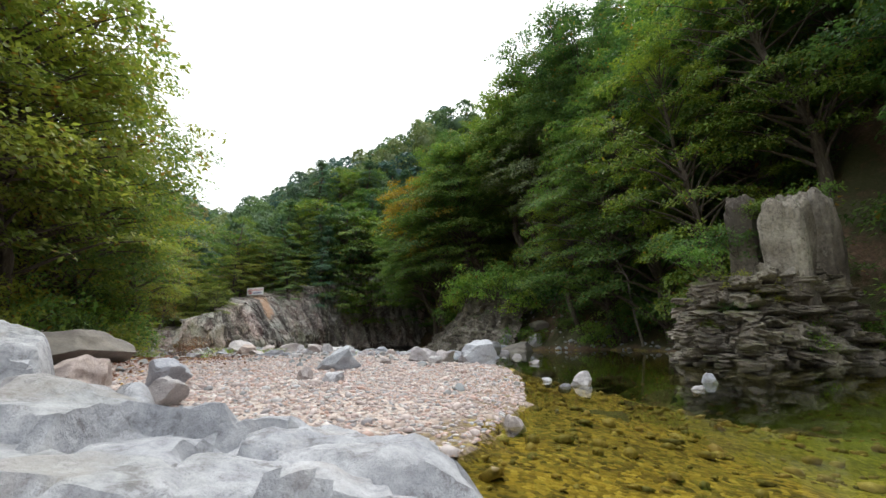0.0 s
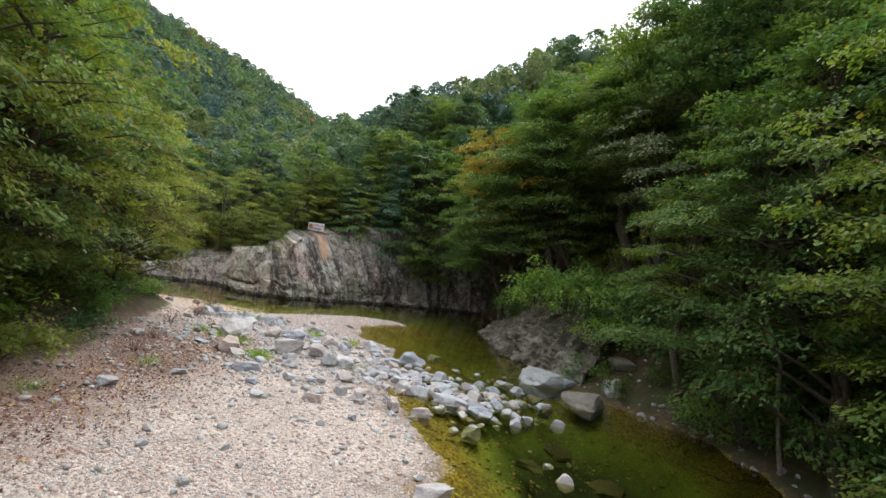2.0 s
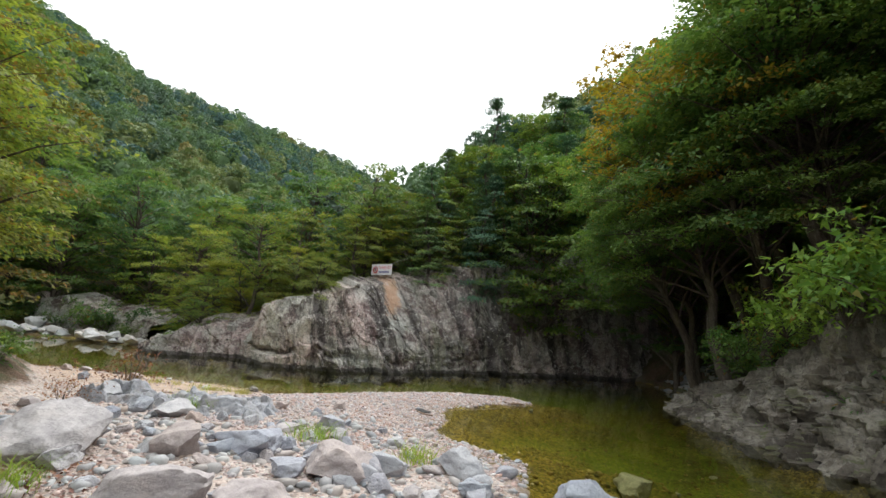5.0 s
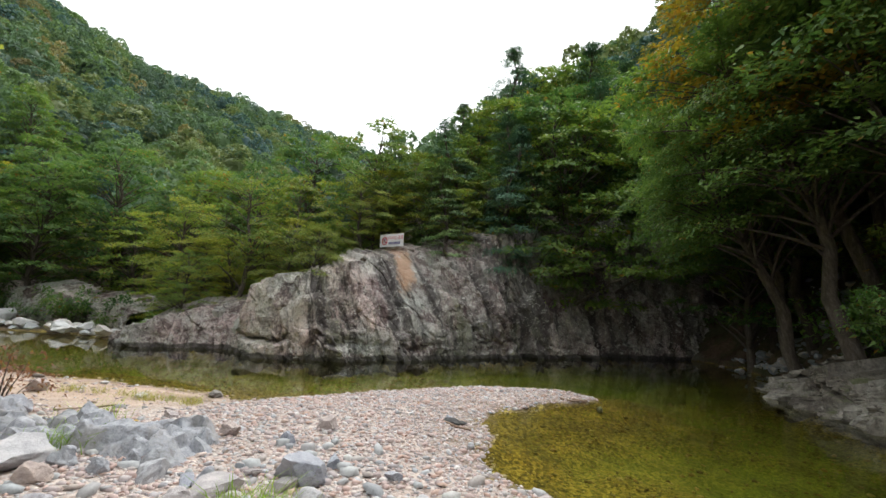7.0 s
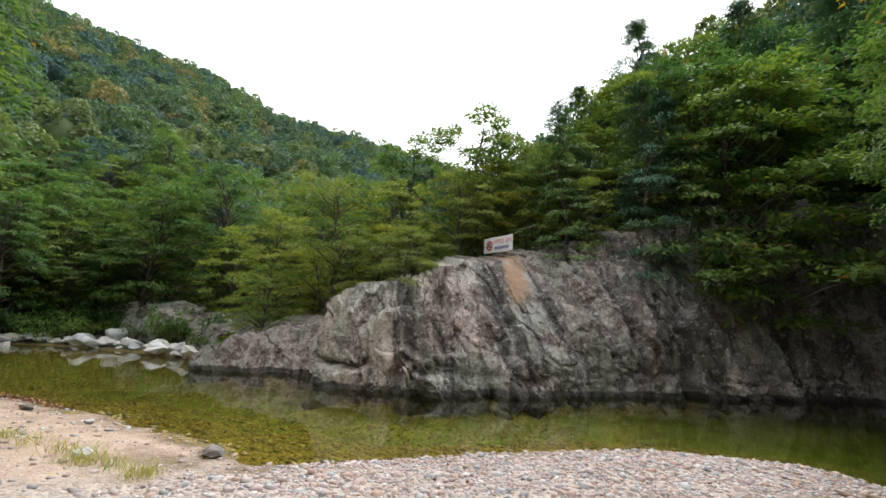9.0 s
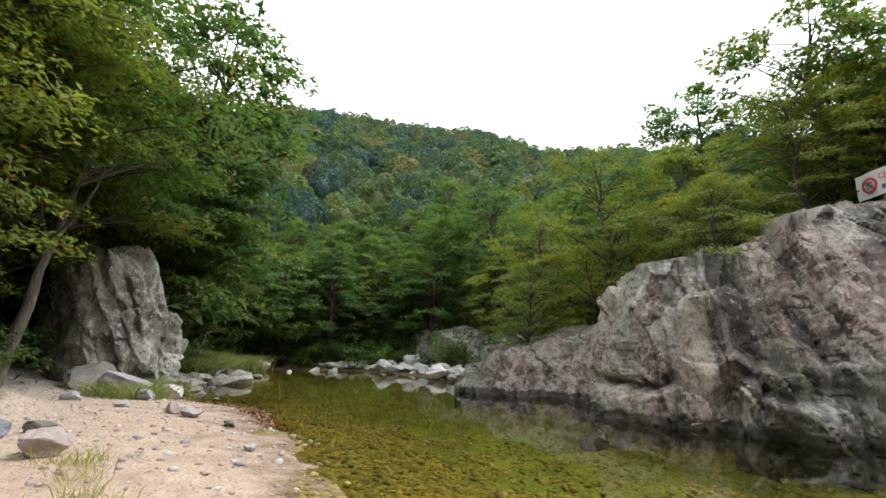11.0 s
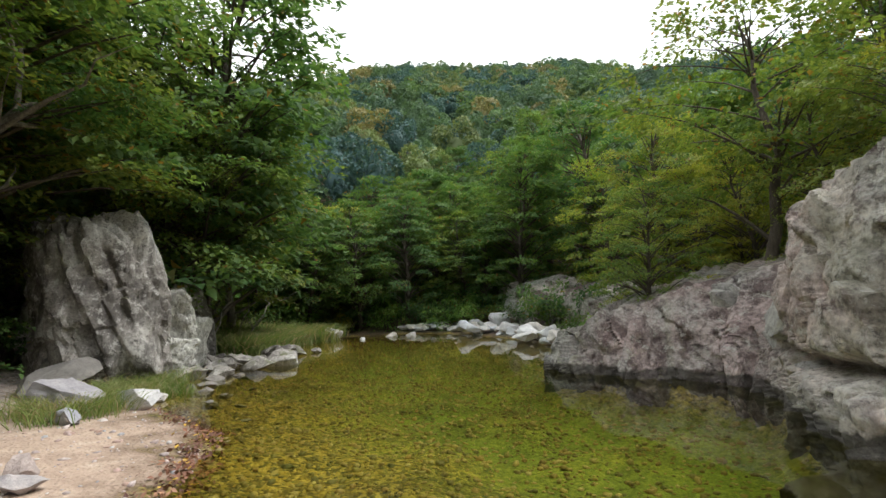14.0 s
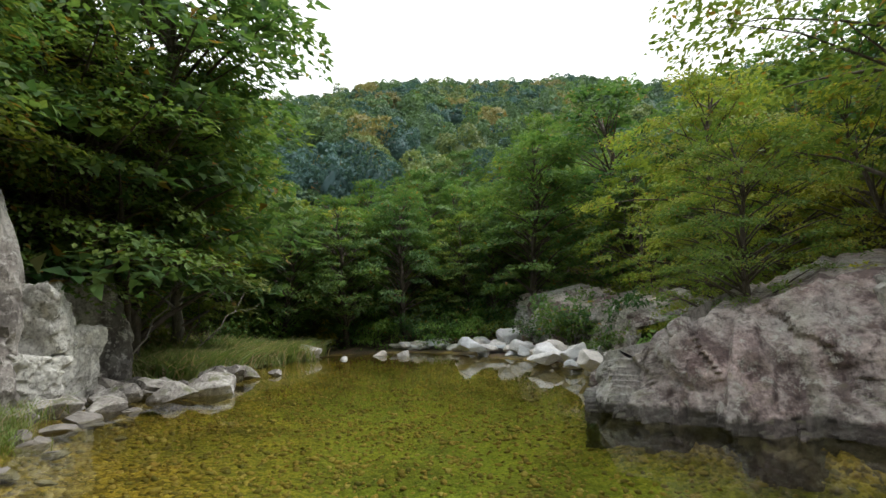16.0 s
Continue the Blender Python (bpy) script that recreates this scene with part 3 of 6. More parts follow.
def left_rise(px, py):
    """How far a place lies up the wooded western bank."""
    a = np.interp(py, (-60, -30, -20, -14, -8, 0, 4, 9, 12), (-12, -11, -9, -6, -6.8, -8.5, -8.6, -9.8, -14)) - px
    b = np.interp(px, (-45, -30, -24, -19, -14), (12, 11.0, 10.6, 9.0, 12)) - py
    return np.maximum(0, np.minimum(a, b))


def land(px, py):
    px, py = np.asarray(px, float), np.asarray(py, float)
    shape = px.shape
    px, py = px.ravel(), py.ravel()
    wob = 0.35 * vnoise(flat(px * 0.8, py * 0.8), 5) + 0.15 * vnoise(flat(px * 2.5, py * 2.5), 6)
    groups = [far_from(px + wob, py + wob, g) for g in (BAR, BEACH, HEAD, CLIFF, RIGHT)]
    near = np.min([g[0] for g in groups], 0)
    rise = left_rise(px, py)
    fine = fbm(flat(px * 0.5, py * 0.5), 4, 11)
    bank = 0.42 * np.minimum(rise, 4) + 0.3 * np.maximum(0, rise - 4)
    low = 0.34 * (1 - np.exp(-groups[0][0] / 2.2)) + bank + 0.05 * fine
    beach = 0.40 * (1 - np.exp(-groups[1][0] / 2.5)) + bank + 0.03 * fine
    head = 0.3 * (1 - np.exp(-groups[2][0] / 2)) + 0.22 * np.maximum(0, groups[2][0] - 1) + bank + 0.1 * fine
    brow = np.interp(groups[3][1], *BROW)
    back = groups[3][0]
    slope = np.interp(groups[3][1], (0, 15, 19, 24, 36), (0.12, 0.25, 0.55, 1.1, 1.4))
    high = np.interp(groups[3][1], (0, 15, 22, 27), (8, 10, 14, 26))
    crag = np.minimum(brow - 0.5, np.maximum(0, back - 0.6) * 1.0) + slope * np.clip(back - brow, 0, high) + 0.15 * np.maximum(0, back - brow - high)
    d = groups[4][0]
    hill = 0.35 * np.minimum(d, 1.5) + 1.35 * np.clip(d - 1.5, 0, 24) + 0.5 * np.maximum(0, d - 25.5)
    weights = [1 / (g[0] + 0.25) ** 8 for g in groups]
    z = sum(w * h for w, h in zip(weights, (low, beach, head, crag, hill))) / sum(weights)
    r0, a0 = np.hypot(px, py - 5), np.degrees(np.arctan2(-px, py - 5))
    limit = np.interp(a0, (-40, -20, -7, 3, 9, 15, 26, 45), (60, 27, 19.5, 16.5, 13.5, 10.5, 7, 5)) * r0 / 40
    z = np.where((py > 28) & (a0 < 60), np.minimum(z, np.maximum(limit, brow * 0.8)), z)
    z = np.maximum(z, 0.02 + 0.08 * np.minimum(near, 1))
    r, az = np.hypot(px + 5, py - 12), np.degrees(np.arctan2(-(px + 5), py - 12))
    top = np.interp(az, RIDGE_AZ, RIDGE_UP) + 3 * fbm(flat(px / 45, py / 45), 3, 21)
    peak = top * np.clip((r - 42) / 178, 0, 1) - 0.25 * np.maximum(0, r - 232)
    z = np.maximum(z, peak * smooth(42, 60, r))
    foot = ((back <= near + 0.01) & (back < 1.1)) | ((d <= near + 0.01) & (d < 0.7) & (py > 10) & (py < 38))
    z = np.where(foot, -0.5, z)
    wet = in_water(px + wob * 0.6, py + wob * 0.6)
    depth = 0.03 + 0.16 * np.minimum(near, 2) + 0.10 * np.maximum(0, near - 2) + (1.3 * np.exp(-groups[3][0] / 1.8) + 0.7 * np.exp(-groups[4][0] / 2.4)) * (1 - np.exp(-near / 1.0))
    depth = depth + 1.9 * np.exp(-((px - 8.6) / 3.0) ** 2 - ((py + 1.0) / 4.6) ** 2) * (1 - np.exp(-near / 1.5)) + 1.2 * np.exp(-((px - 9.2) / 2.4) ** 2 - ((py + 9.5) / 4.0) ** 2) * (1 - np.exp(-near / 1.5))
    depth = np.minimum(depth, 2.2) + 0.05 * fine + 0.1 * vnoise(flat(px * 1.1, py * 1.1), 9) * np.minimum(near, 1)
    return np.where(wet, -np.maximum(depth, 0.02), z).reshape(shape)


def axis(lo, hi, step, far):
    inner = np.arange(lo, hi + step / 2, step)
    out, s = [], step
    while (sum(out) if out else 0) < far:
        s = min(s * 1.09, 14)
        out.append(s)
    run = np.cumsum(out)
    return np.r_[lo - run[::-1], inner, hi + run]


gx, gy = axis(-30, 15, 0.2, 520), axis(-24, 38, 0.2, 520)
GX, GY = np.meshgrid(gx, gy, indexing="ij")
GZ = land(GX, GY)
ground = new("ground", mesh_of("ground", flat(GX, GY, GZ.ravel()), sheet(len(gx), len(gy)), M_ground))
tagged(ground, "valley ground of pale gravel, sand and leaf litter", "ground", kind="structure")


def ground_at(x, y):
    return float(land(np.array([x]), np.array([y]))[0])


wx, wy = np.linspace(-45, 17, 32), np.linspace(-60, 40, 50)
WX, WY = np.meshgrid(wx, wy, indexing="ij")
water = new("water", mesh_of("water", flat(WX, WY, 0.0), sheet(32, 50), M_water))
tagged(water, "clear olive-green shallow stream water", "water", kind="structure")

# ---------- rock faces ----------
def rock_face(name, line, brow, lean, material, label, seed, step=0.075, block=1.7, rough=1.0, cap=2.5, sink=0.9, steep=((0, 1), (1, 1)), tall=2.2, skew=0.12, twist=0.4, dip=0.14, toe=((0, 1), (0, 0))):
    """A broken rock face over a foot line: brow gives its height along the line, lean how far it leans back by height, steep the share of that lean along the line."""
    line = np.array(line, float)
    run = np.r_[0, np.cumsum(np.linalg.norm(np.diff(line, axis=0), axis=1))]
    s = np.arange(0, run[-1] + step, step)
    fx, fy = np.interp(s, run, line[:, 0]), np.interp(s, run, line[:, 1])
    width = max(3, int(1.6 / step) | 1)
    box, pad = np.ones(width) / width, width // 2
    fx, fy = (np.convolve(np.pad(q, pad, mode="edge"), box, "valid") for q in (fx, fy))
    tx, ty = np.gradient(fx), np.gradient(fy)
    tl = np.hypot(tx, ty)
    nx, ny = -ty / tl, tx / tl
    nx, ny = (np.convolve(np.pad(q, pad, mode="edge"), box, "valid") for q in (nx, ny))
    top = np.interp(s, *brow) + 0.25 * vnoise(flat(s * 0.9, 0 * s), seed) + 0.35 * (hashed(np.floor(s / 0.9 + 0.4 * vnoise(flat(s, 0 * s), seed + 1)), 0 * s, 0 * s, seed) - 0.5)
    rows = int(np.max(top + sink) / step)
    caps = int(cap / (step * 1.6))
    v = np.r_[np.linspace(0, 1, rows), 1 + np.linspace(0, 1, caps + 1)[1:]]
    S, V = np.meshgrid(s, v, indexing="ij")
    T, FX, FY, NX, NY = (np.repeat(q[:, None], len(v), 1) for q in (top, fx, fy, nx, ny))
    H = -sink + np.minimum(V, 1) * (T + sink)
    over = np.maximum(V - 1, 0) * cap
    B = np.interp(np.maximum(H, 0), *lean) * np.interp(S, *steep) + over - 0.35
    Z = H + over * 0.22
    # blocks, joints and ledges at three sizes
    warp = 0.07 * fbm(flat(S * 0.9, H * 0.9), 3, seed + 3).reshape(S.shape)
    bend = fbm(flat(S * 0.4, H * 0.4), 3, seed + 50).reshape(S.shape)
    turned = twist + 0.15 * smooth(9.5, 6.5, S) * (top.max() > 8)
    lean_in = skew * H + turned * bend
    D = H + dip * S + turned * bend
    a, ja = facets((S + lean_in) / block + warp, D / (block * tall) + warp, seed)
    b, jb = facets((S + lean_in) / (block * 0.4) + warp * 2, D / (block * 0.4 * tall) + warp * 2, seed + 9)
    c, jc = facets((S + lean_in) / (block * 0.15) + warp * 3, D / (block * 0.15 * (0.5 + 0.5 * tall)) + warp * 3, seed + 18)
    wide = fbm(flat(FX * 0.4, FY * 0.4, (H * 0.3).ravel()), 3, seed + 20).reshape(S.shape)
    small = fbm(flat(S * 4.1, H * 4.1), 4, seed + 30).reshape(S.shape)
    broken = smooth(-0.1, 0.5, vnoise(flat(S * 0.33, H * 0.45), seed + 40)).reshape(S.shape)
    broken = np.maximum(broken, smooth(1.1, 0.5, H))
    calm = 1 - 0.4 * smooth(9.0, 7.0, S) * (top.max() > 8)
    a, ja = a * calm, ja + 0.06 * (1 - calm)
    push = rough * (0.6 * a + (0.16 + 0.2 * broken) * b + (0.03 + 0.07 * broken) * c + 0.18 * wide + 0.04 * small - 0.2 * np.exp(-ja / 0.03) - (0.08 + 0.05 * broken) * np.exp(-jb / 0.05))
    # a ledge at the foot with a dark hollow over it
    foot = np.interp(S, *toe)
    push = push + foot * (0.25 * smooth(0.7, 0.5, H + 0.35 * wide + 0.25 * b) - 0.5 * np.exp(-((H + 0.35 * wide + 0.25 * b - 0.72) / 0.14) ** 2))
    push = push * (1 - 0.85 * np.minimum(over, 1))
    out = B - push
    Z = Z + rough * np.where(V > 0.995, 0.25 * a + 0.2 * b + 0.05 * small, 0.04 * b)
    ob = new(name, mesh_of(name, flat(FX + NX * out, FY + NY * out, Z.ravel()), sheet(len(s), len(v)), material, True, 32))
    return tagged(ob, label, "rock")


LEAN = ((0, 1, 2, 3, 4, 5, 6, 7, 9), (0, 0.3, 0.9, 1.7, 2.6, 3.7, 4.8, 5.6, 6.5))
STEEP = ((0, 7, 8.5, 11.4, 14.6, 19.6, 23.6, 36), (1.5, 1.4, 0.5, 0.6, 0.8, 1.0, 0.35, 0.25))
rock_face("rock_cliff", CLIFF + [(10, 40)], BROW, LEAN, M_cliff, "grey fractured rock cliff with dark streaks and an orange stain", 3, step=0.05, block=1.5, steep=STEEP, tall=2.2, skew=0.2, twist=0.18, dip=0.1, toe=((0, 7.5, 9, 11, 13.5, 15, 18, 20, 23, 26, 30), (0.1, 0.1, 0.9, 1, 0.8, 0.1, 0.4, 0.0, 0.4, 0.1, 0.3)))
rock_face("rock_wall", [(7.8, 25.3), (6.9, 22.6), (7.3, 18.4), (8, 14.3), (9.6, 11.2), (10.6, 9.0)], ((0, 3.6, 5.5, 7.7, 9.7, 11.6, 14, 16), (0.4, 0.8, 1.2, 2.2, 3.3, 4.2, 4.6, 2.5)),
          ((0, 0.5, 2, 4, 6), (0, 0.5, 1.0, 1.6, 2.4)), M_bank_rock, "mossy brown rock wall above the dark pool", 41, block=0.9, rough=0.75, tall=0.8, skew=-0.2)
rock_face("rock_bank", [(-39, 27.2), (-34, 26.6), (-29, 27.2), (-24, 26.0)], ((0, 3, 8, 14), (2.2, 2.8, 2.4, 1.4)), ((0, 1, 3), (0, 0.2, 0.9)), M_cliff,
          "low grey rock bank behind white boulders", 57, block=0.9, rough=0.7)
rock_face("gully_rock", [(5, 38.2), (8, 38.5), (10, 35), (10.5, 31), (9.2, 27), (7.2, 24.8)], ((0, 5, 9, 14, 22), (7, 6, 4, 3, 2)), ((0, 1, 2, 4, 8), (0, 1.6, 3.0, 5, 8)), M_bank_rock,
          "dark broken rock of a shaded gully", 63, block=0.7, rough=0.9, step=0.12, tall=0.8)


def rock_patch(name, x0, x1, y0, y1, top, material, label, seed, step=0.05, block=1.3):
    """Bedrock that stands out of the ground: top gives its height over the patch."""
    x, y = np.arange(x0, x1, step), np.arange(y0, y1, step)
    X, Y = np.meshgrid(x, y, indexing="ij")
    a, ja = cells((X / block + 0.3 * Y).ravel() + 0.3 * vnoise(flat(X * 1.3, Y * 1.3), seed), (Y / (block * 0.7) - 0.2 * X).ravel(), seed)
    b, jb = cells((X / (block * 0.4)).ravel(), (Y / (block * 0.3) + 0.5 * X).ravel(), seed + 5)
    base = top(X, Y).ravel()
    small = fbm(flat(X * 2.2, Y * 2.2), 5, seed + 8)
    dome = smooth(0, 0.5, ja)
    fold = 0.12 * (1 - np.abs(vnoise(flat(X * 0.9 + 0.5 * Y, Y * 1.6), seed + 12))) ** 2
    z = base * (0.66 + 0.5 * a + 0.05 * dome + fold) + 0.17 * (b - 0.5) * smooth(0, 0.3, base) + 0.055 * small + 0.012 * smooth(0, 0.3, jb) - 0.09 * np.exp(-ja / 0.025) - 0.035 * np.exp(-jb / 0.03)
    z = z - 0.25 + 0.25 * smooth(0, 0.2, base)
    ob = new(name, mesh_of(name, flat(X, Y, z), sheet(len(x), len(y)), material, True, 40))
    return tagged(ob, label, "rock")


def fore_top(X, Y):
    a = np.interp(X, (-8, -5.5, -3.2, -1.8, -0.8, 0.2, 0.8, 1.3), (1.3, 1.1, 0.85, 0.62, 0.5, 0.38, 0.3, 0.05))
    edge = np.interp(X, (-8, -4, -2.5, -1.6, -0.5, 0.5, 1.2), (-11.5, -13.5, -15.0, -15.9, -17.0, -17.5, -17.7)) + 0.3 * np.sin(X * 4)
    return a * smooth(0.25, -0.35, Y - edge) * smooth(-25, -23.5, Y)


rock_patch("bedrock_ledge", -8, 1.5, -25, -13, fore_top, M_bedrock, "pale blue-grey cracked bedrock at the gravel's edge", 71)


def slab_top(X, Y):
    return 0.55 * smooth(2.6, 1.6, np.abs(X + 7.3) * 0.9 + 0.0 * Y) * smooth(1.0, 0.5, np.abs(Y - 10.2 - 0.12 * (X + 7)))


rock_patch("bedrock_slab", -10.5, -4, 8.6, 11.8, slab_top, M_bedrock, "low pale blue-grey layered rock slab on gravel", 77, block=0.7)

# ---------- boulders ----------
def rock_mesh(name, seed, material, detail=3, cuts=11, flatten=0.85, jag=0.06, soft=0.955):
    bm = bmesh.new()
    bmesh.ops.create_icosphere(bm, subdivisions=detail, radius=1.0)
    r = random.Random(seed)
    v = np.array([q.co[:] for q in bm.verts])
    f = np.array([[q.index for q in g.verts] for g in bm.faces])
    bm.free()
    for _ in range(cuts):
        n = np.array([r.gauss(0, 1), r.gauss(0, 1), r.gauss(0, 0.8)])
        n /= np.linalg.norm(n)
        lim = r.uniform(0.44, 0.8)
        d = v @ n
        v = v - np.outer(np.maximum(0, d - lim) * soft, n)
    v = v * (1 + jag * fbm(v * 2.2 + seed * 7.1, 4, seed))[:, None]
    v[:, 2] *= flatten
    v[:, 0] *= r.uniform(1.0, 1.3)
    v /= np.abs(v[:, :2]).max()
    return mesh_of(name, v, f, material, True, 34)


GREY_ROCKS = [rock_mesh("boulder", s, M_boulder, 5, 15, 0.85, 0.12) for s in range(10)]
DARK_ROCKS = [rock_mesh("boulder", 20 + s, M_dark_boulder, 5, 14, 0.85, 0.1) for s in range(4)]
WHITE_ROCKS = [rock_mesh("boulder", 30 + s, M_white_boulder, 4, 16, 0.85, 0.08) for s in range(4)]
HEAP_ROCKS = [rock_mesh("boulder", 45 + s, M_outcrop, 4, 18, 0.9, 0.11) for s in range(4)]
PALE_ROCKS = [rock_mesh("boulder", 40 + s, M_pale_rock, 5, 20, 0.8, 0.10) for s in range(3)]


def boulder(x, y, size, meshes, label, group="", k=None, sunk=0.3, tall=1.0, turn=None, tilt=10.0, base=None):
    me = meshes[rng.integers(len(meshes)) if k is None else k]
    ob = new("boulder", me)
    lift = max(ground_at(x, y), -0.35) if base is None else base
    ob.matrix_world = pose(x, y, lift + size * 0.6 * tall * (1 - sunk), rng.uniform(-tilt, tilt), rng.uniform(-tilt, tilt), rng.uniform(0, 360) if turn is None else turn) @ Matrix.Diagonal((size, size * rng.uniform(0.75, 1.0), size * tall, 1))
    return tagged(ob, label, "boulder", group)


GREY = "smooth blue-grey river boulder resting on gravel"
CROSS = "boulders of the stream crossing"
# the chain of boulders over the stream and on the bar's northern part
for x, y, s in [(-5.6, 6.0, 0.81), (-3.6, 7.8, 0.74), (-1.8, 7.4, 0.61), (-1.9, 5.3, 0.53), (-0.7, 4.7, 0.59), (-2.2, 3.1, 0.5), (-3.2, 1.7, 0.51), (-4.3, 3.1, 0.46), (1.9, 8.3, 0.79), (-0.1, 8.6, 0.49), (0.9, 6.6, 0.38), (1.1, 4.5, 0.37),
                (0.9, 1.7, 0.46), (0.8, 0.9, 0.3), (-0.4, 0.0, 0.33), (-4.7, 0.1, 0.27), (-0.7, 1.8, 0.23), (-9.0, 9.8, 0.49), (-6.0, 3.8, 0.29), (0.7, 3.6, 0.31), (0.0, 4.7, 0.29), (-1.7, 1.4, 0.29), (-6.3, 8.9, 0.46), (-7.3, 7.1, 0.31), (-8.9, 8.0, 0.33), (-3.0, 5.0, 0.68), (-4.8, 3.5, 0.55), (-0.3, 5.6, 0.34), (-6.9, 4.3, 0.23)]:
    boulder(x, y, s * 1.05, GREY_ROCKS, GREY, CROSS, sunk=0.4, tall=rng.uniform(0.5, 0.75))
for x, y, s in [(3.1, 11.1, 0.49), (3.0, 6.5, 0.56), (3.6, 5.2, 0.51), (3.0, 4.1, 0.39), (3.9, 3.1, 0.72), (5.7, 5.0, 0.54), (5.0, 2.6, 0.51), (6.4, 7.4, 0.49), (8.7, 9.1, 1.17), (7.7, 6.5, 0.41), (7.8, 5.0, 0.45), (10.7, 10.7, 0.69), (2.0, 0.9, 0.42),
                (2.9, 1.1, 0.36), (2.0, 3.2, 0.26), (2.3, 4.3, 0.32), (1.7, 1.6, 0.23), (4.4, 5.2, 0.3), (4.8, 4.3, 0.32), (4.2, 4.4, 0.4), (5.2, 6.4, 0.45), (2.4, 5.6, 0.4), (3.9, 6.6, 0.4), (4.6, 0.9, 0.4)]:
    boulder(x, y, s * 1.08, GREY_ROCKS, "smooth blue-grey river boulder standing in shallow water", CROSS, sunk=0.25, tall=rng.uniform(0.6, 0.85))
boulder(10.1, 6.5, 1.34, DARK_ROCKS, "large smooth grey-brown boulder at the stream's edge", CROSS, k=1, sunk=0.35, tall=0.7)
for x, y, s in [(-3.4, 10.3, 0.36), (-6.5, 9.1, 0.24), (-5.7, 8.8, 0.2), (-5.9, 9.3, 0.2), (-4.1, 9.1, 0.18), (-5.4, 9.3, 0.15), (-1.3, 10.1, 0.14), (-4.3, 11.4, 0.14), (-11.0, 12.4, 0.3), (-9.0, 10.7, 0.3), (-4.0, 10.2, 0.12), (-7.2, 9.0, 0.3), (-7.9, 10.9, 0.25)]:
    boulder(x, y, s * 1.05, GREY_ROCKS, "blue-grey river stone beside the rock slab", CROSS, sunk=0.35, tall=rng.uniform(0.6, 0.85))
boulder(-4.0, 9.5, 0.4, GREY_ROCKS, "broad flat blue-grey boulder sunk in gravel", CROSS, sunk=0.45, tall=0.4)
for n in range(70):
    k = rng.random()
    x, y = np.interp(k, (0, 0.4, 1), (-6.5, 0.5, 6.5)) + rng.normal(0, 0.6), np.interp(k, (0, 0.35, 0.6, 1), (8.6, 7.2, 4.6, 4.6)) + rng.normal(0, 1.2)
    boulder(x, y, rng.uniform(0.2, 0.46) if x > -1.5 or y < 7 else rng.uniform(0.14, 0.26), GREY_ROCKS, "rounded blue-grey and pink river stone among boulders", CROSS, sunk=0.3, tall=rng.uniform(0.6, 0.95))
SMALL = [rock_mesh("stone", 60 + s, M_stone, 2, 8) for s in range(5)]


def heap(name, spots, label):
    """Many small stones as one sheet of stuff."""
    V, F, at = [], [], 0
    for x, y, s in spots:
        me = SMALL[rng.integers(5)]
        v = np.empty(len(me.vertices) * 3, np.float32)
        me.vertices.foreach_get("co", v)
        f = np.empty(len(me.polygons) * 3, np.int32)
        me.polygons.foreach_get("vertices", f)
        a = rng.uniform(0, 6.28)
        turn = np.array([[math.cos(a), -math.sin(a), 0], [math.sin(a), math.cos(a), 0], [0, 0, 1]])
        v = v.reshape(-1, 3) * np.array([s, s * rng.uniform(0.7, 1), s * rng.uniform(0.55, 0.95)]) @ turn.T
        V.append(v + np.array([x, y, max(ground_at(x, y), -0.12) + s * 0.25]))
        F.append(f.reshape(-1, 3) + at)
        at += len(v)
    return tagged(new(name, mesh_of(name, np.concatenate(V), np.concatenate(F), M_stone, True, 24)), label, "stones", kind="stuff")


for x, y, s in [(11.6, 7.9, 0.8), (12.4, 9.2, 0.9), (9.7, 9.4, 0.7)]:
    boulder(x, y, s * 0.85, GREY_ROCKS if s < 0.85 else DARK_ROCKS, "large grey-brown boulder at the shaded bank", CROSS)
spots = [(rng.uniform(-8.5, 7.5), rng.normal(5.8, 3.2), 0.07 + 0.26 * rng.random() ** 2.4) for _ in range(330)]
spots = [q for q in spots if -3 < q[1] < 12.5 and not (q[1] > 10.8 and q[0] < 1)]
for n in range(130):
    k = rng.random()
    spots.append((np.interp(k, (0, 1), (0.8, 6.8)) + rng.normal(0, 0.45), np.interp(k, (0, 0.4, 1), (6.4, 4.6, 3.6)) + rng.normal(0, 1.1), rng.uniform(0.16, 0.38)))
RIVER_STONES = [rock_mesh("stone", 75 + s, M_boulder, 3, 9) for s in range(6)]
spots.sort(key=lambda q: -q[2])
heap("crossing_pebbles", spots[290:], "small grey river stones filling gaps between boulders")
for x, y, s in spots[:290]:
    ob = new("stone", RIVER_STONES[rng.integers(6)])
    ob.matrix_world = pose(x, y, max(ground_at(x, y), -0.12) + s * 0.25, rng.uniform(-12, 12), rng.uniform(-12, 12), rng.uniform(0, 360)) @ Matrix.Diagonal((s, s * rng.uniform(0.7, 1), s * rng.uniform(0.55, 0.9), 1))
    tagged(ob, "small grey river stone among larger boulders", "stone", "small stones of the crossing")
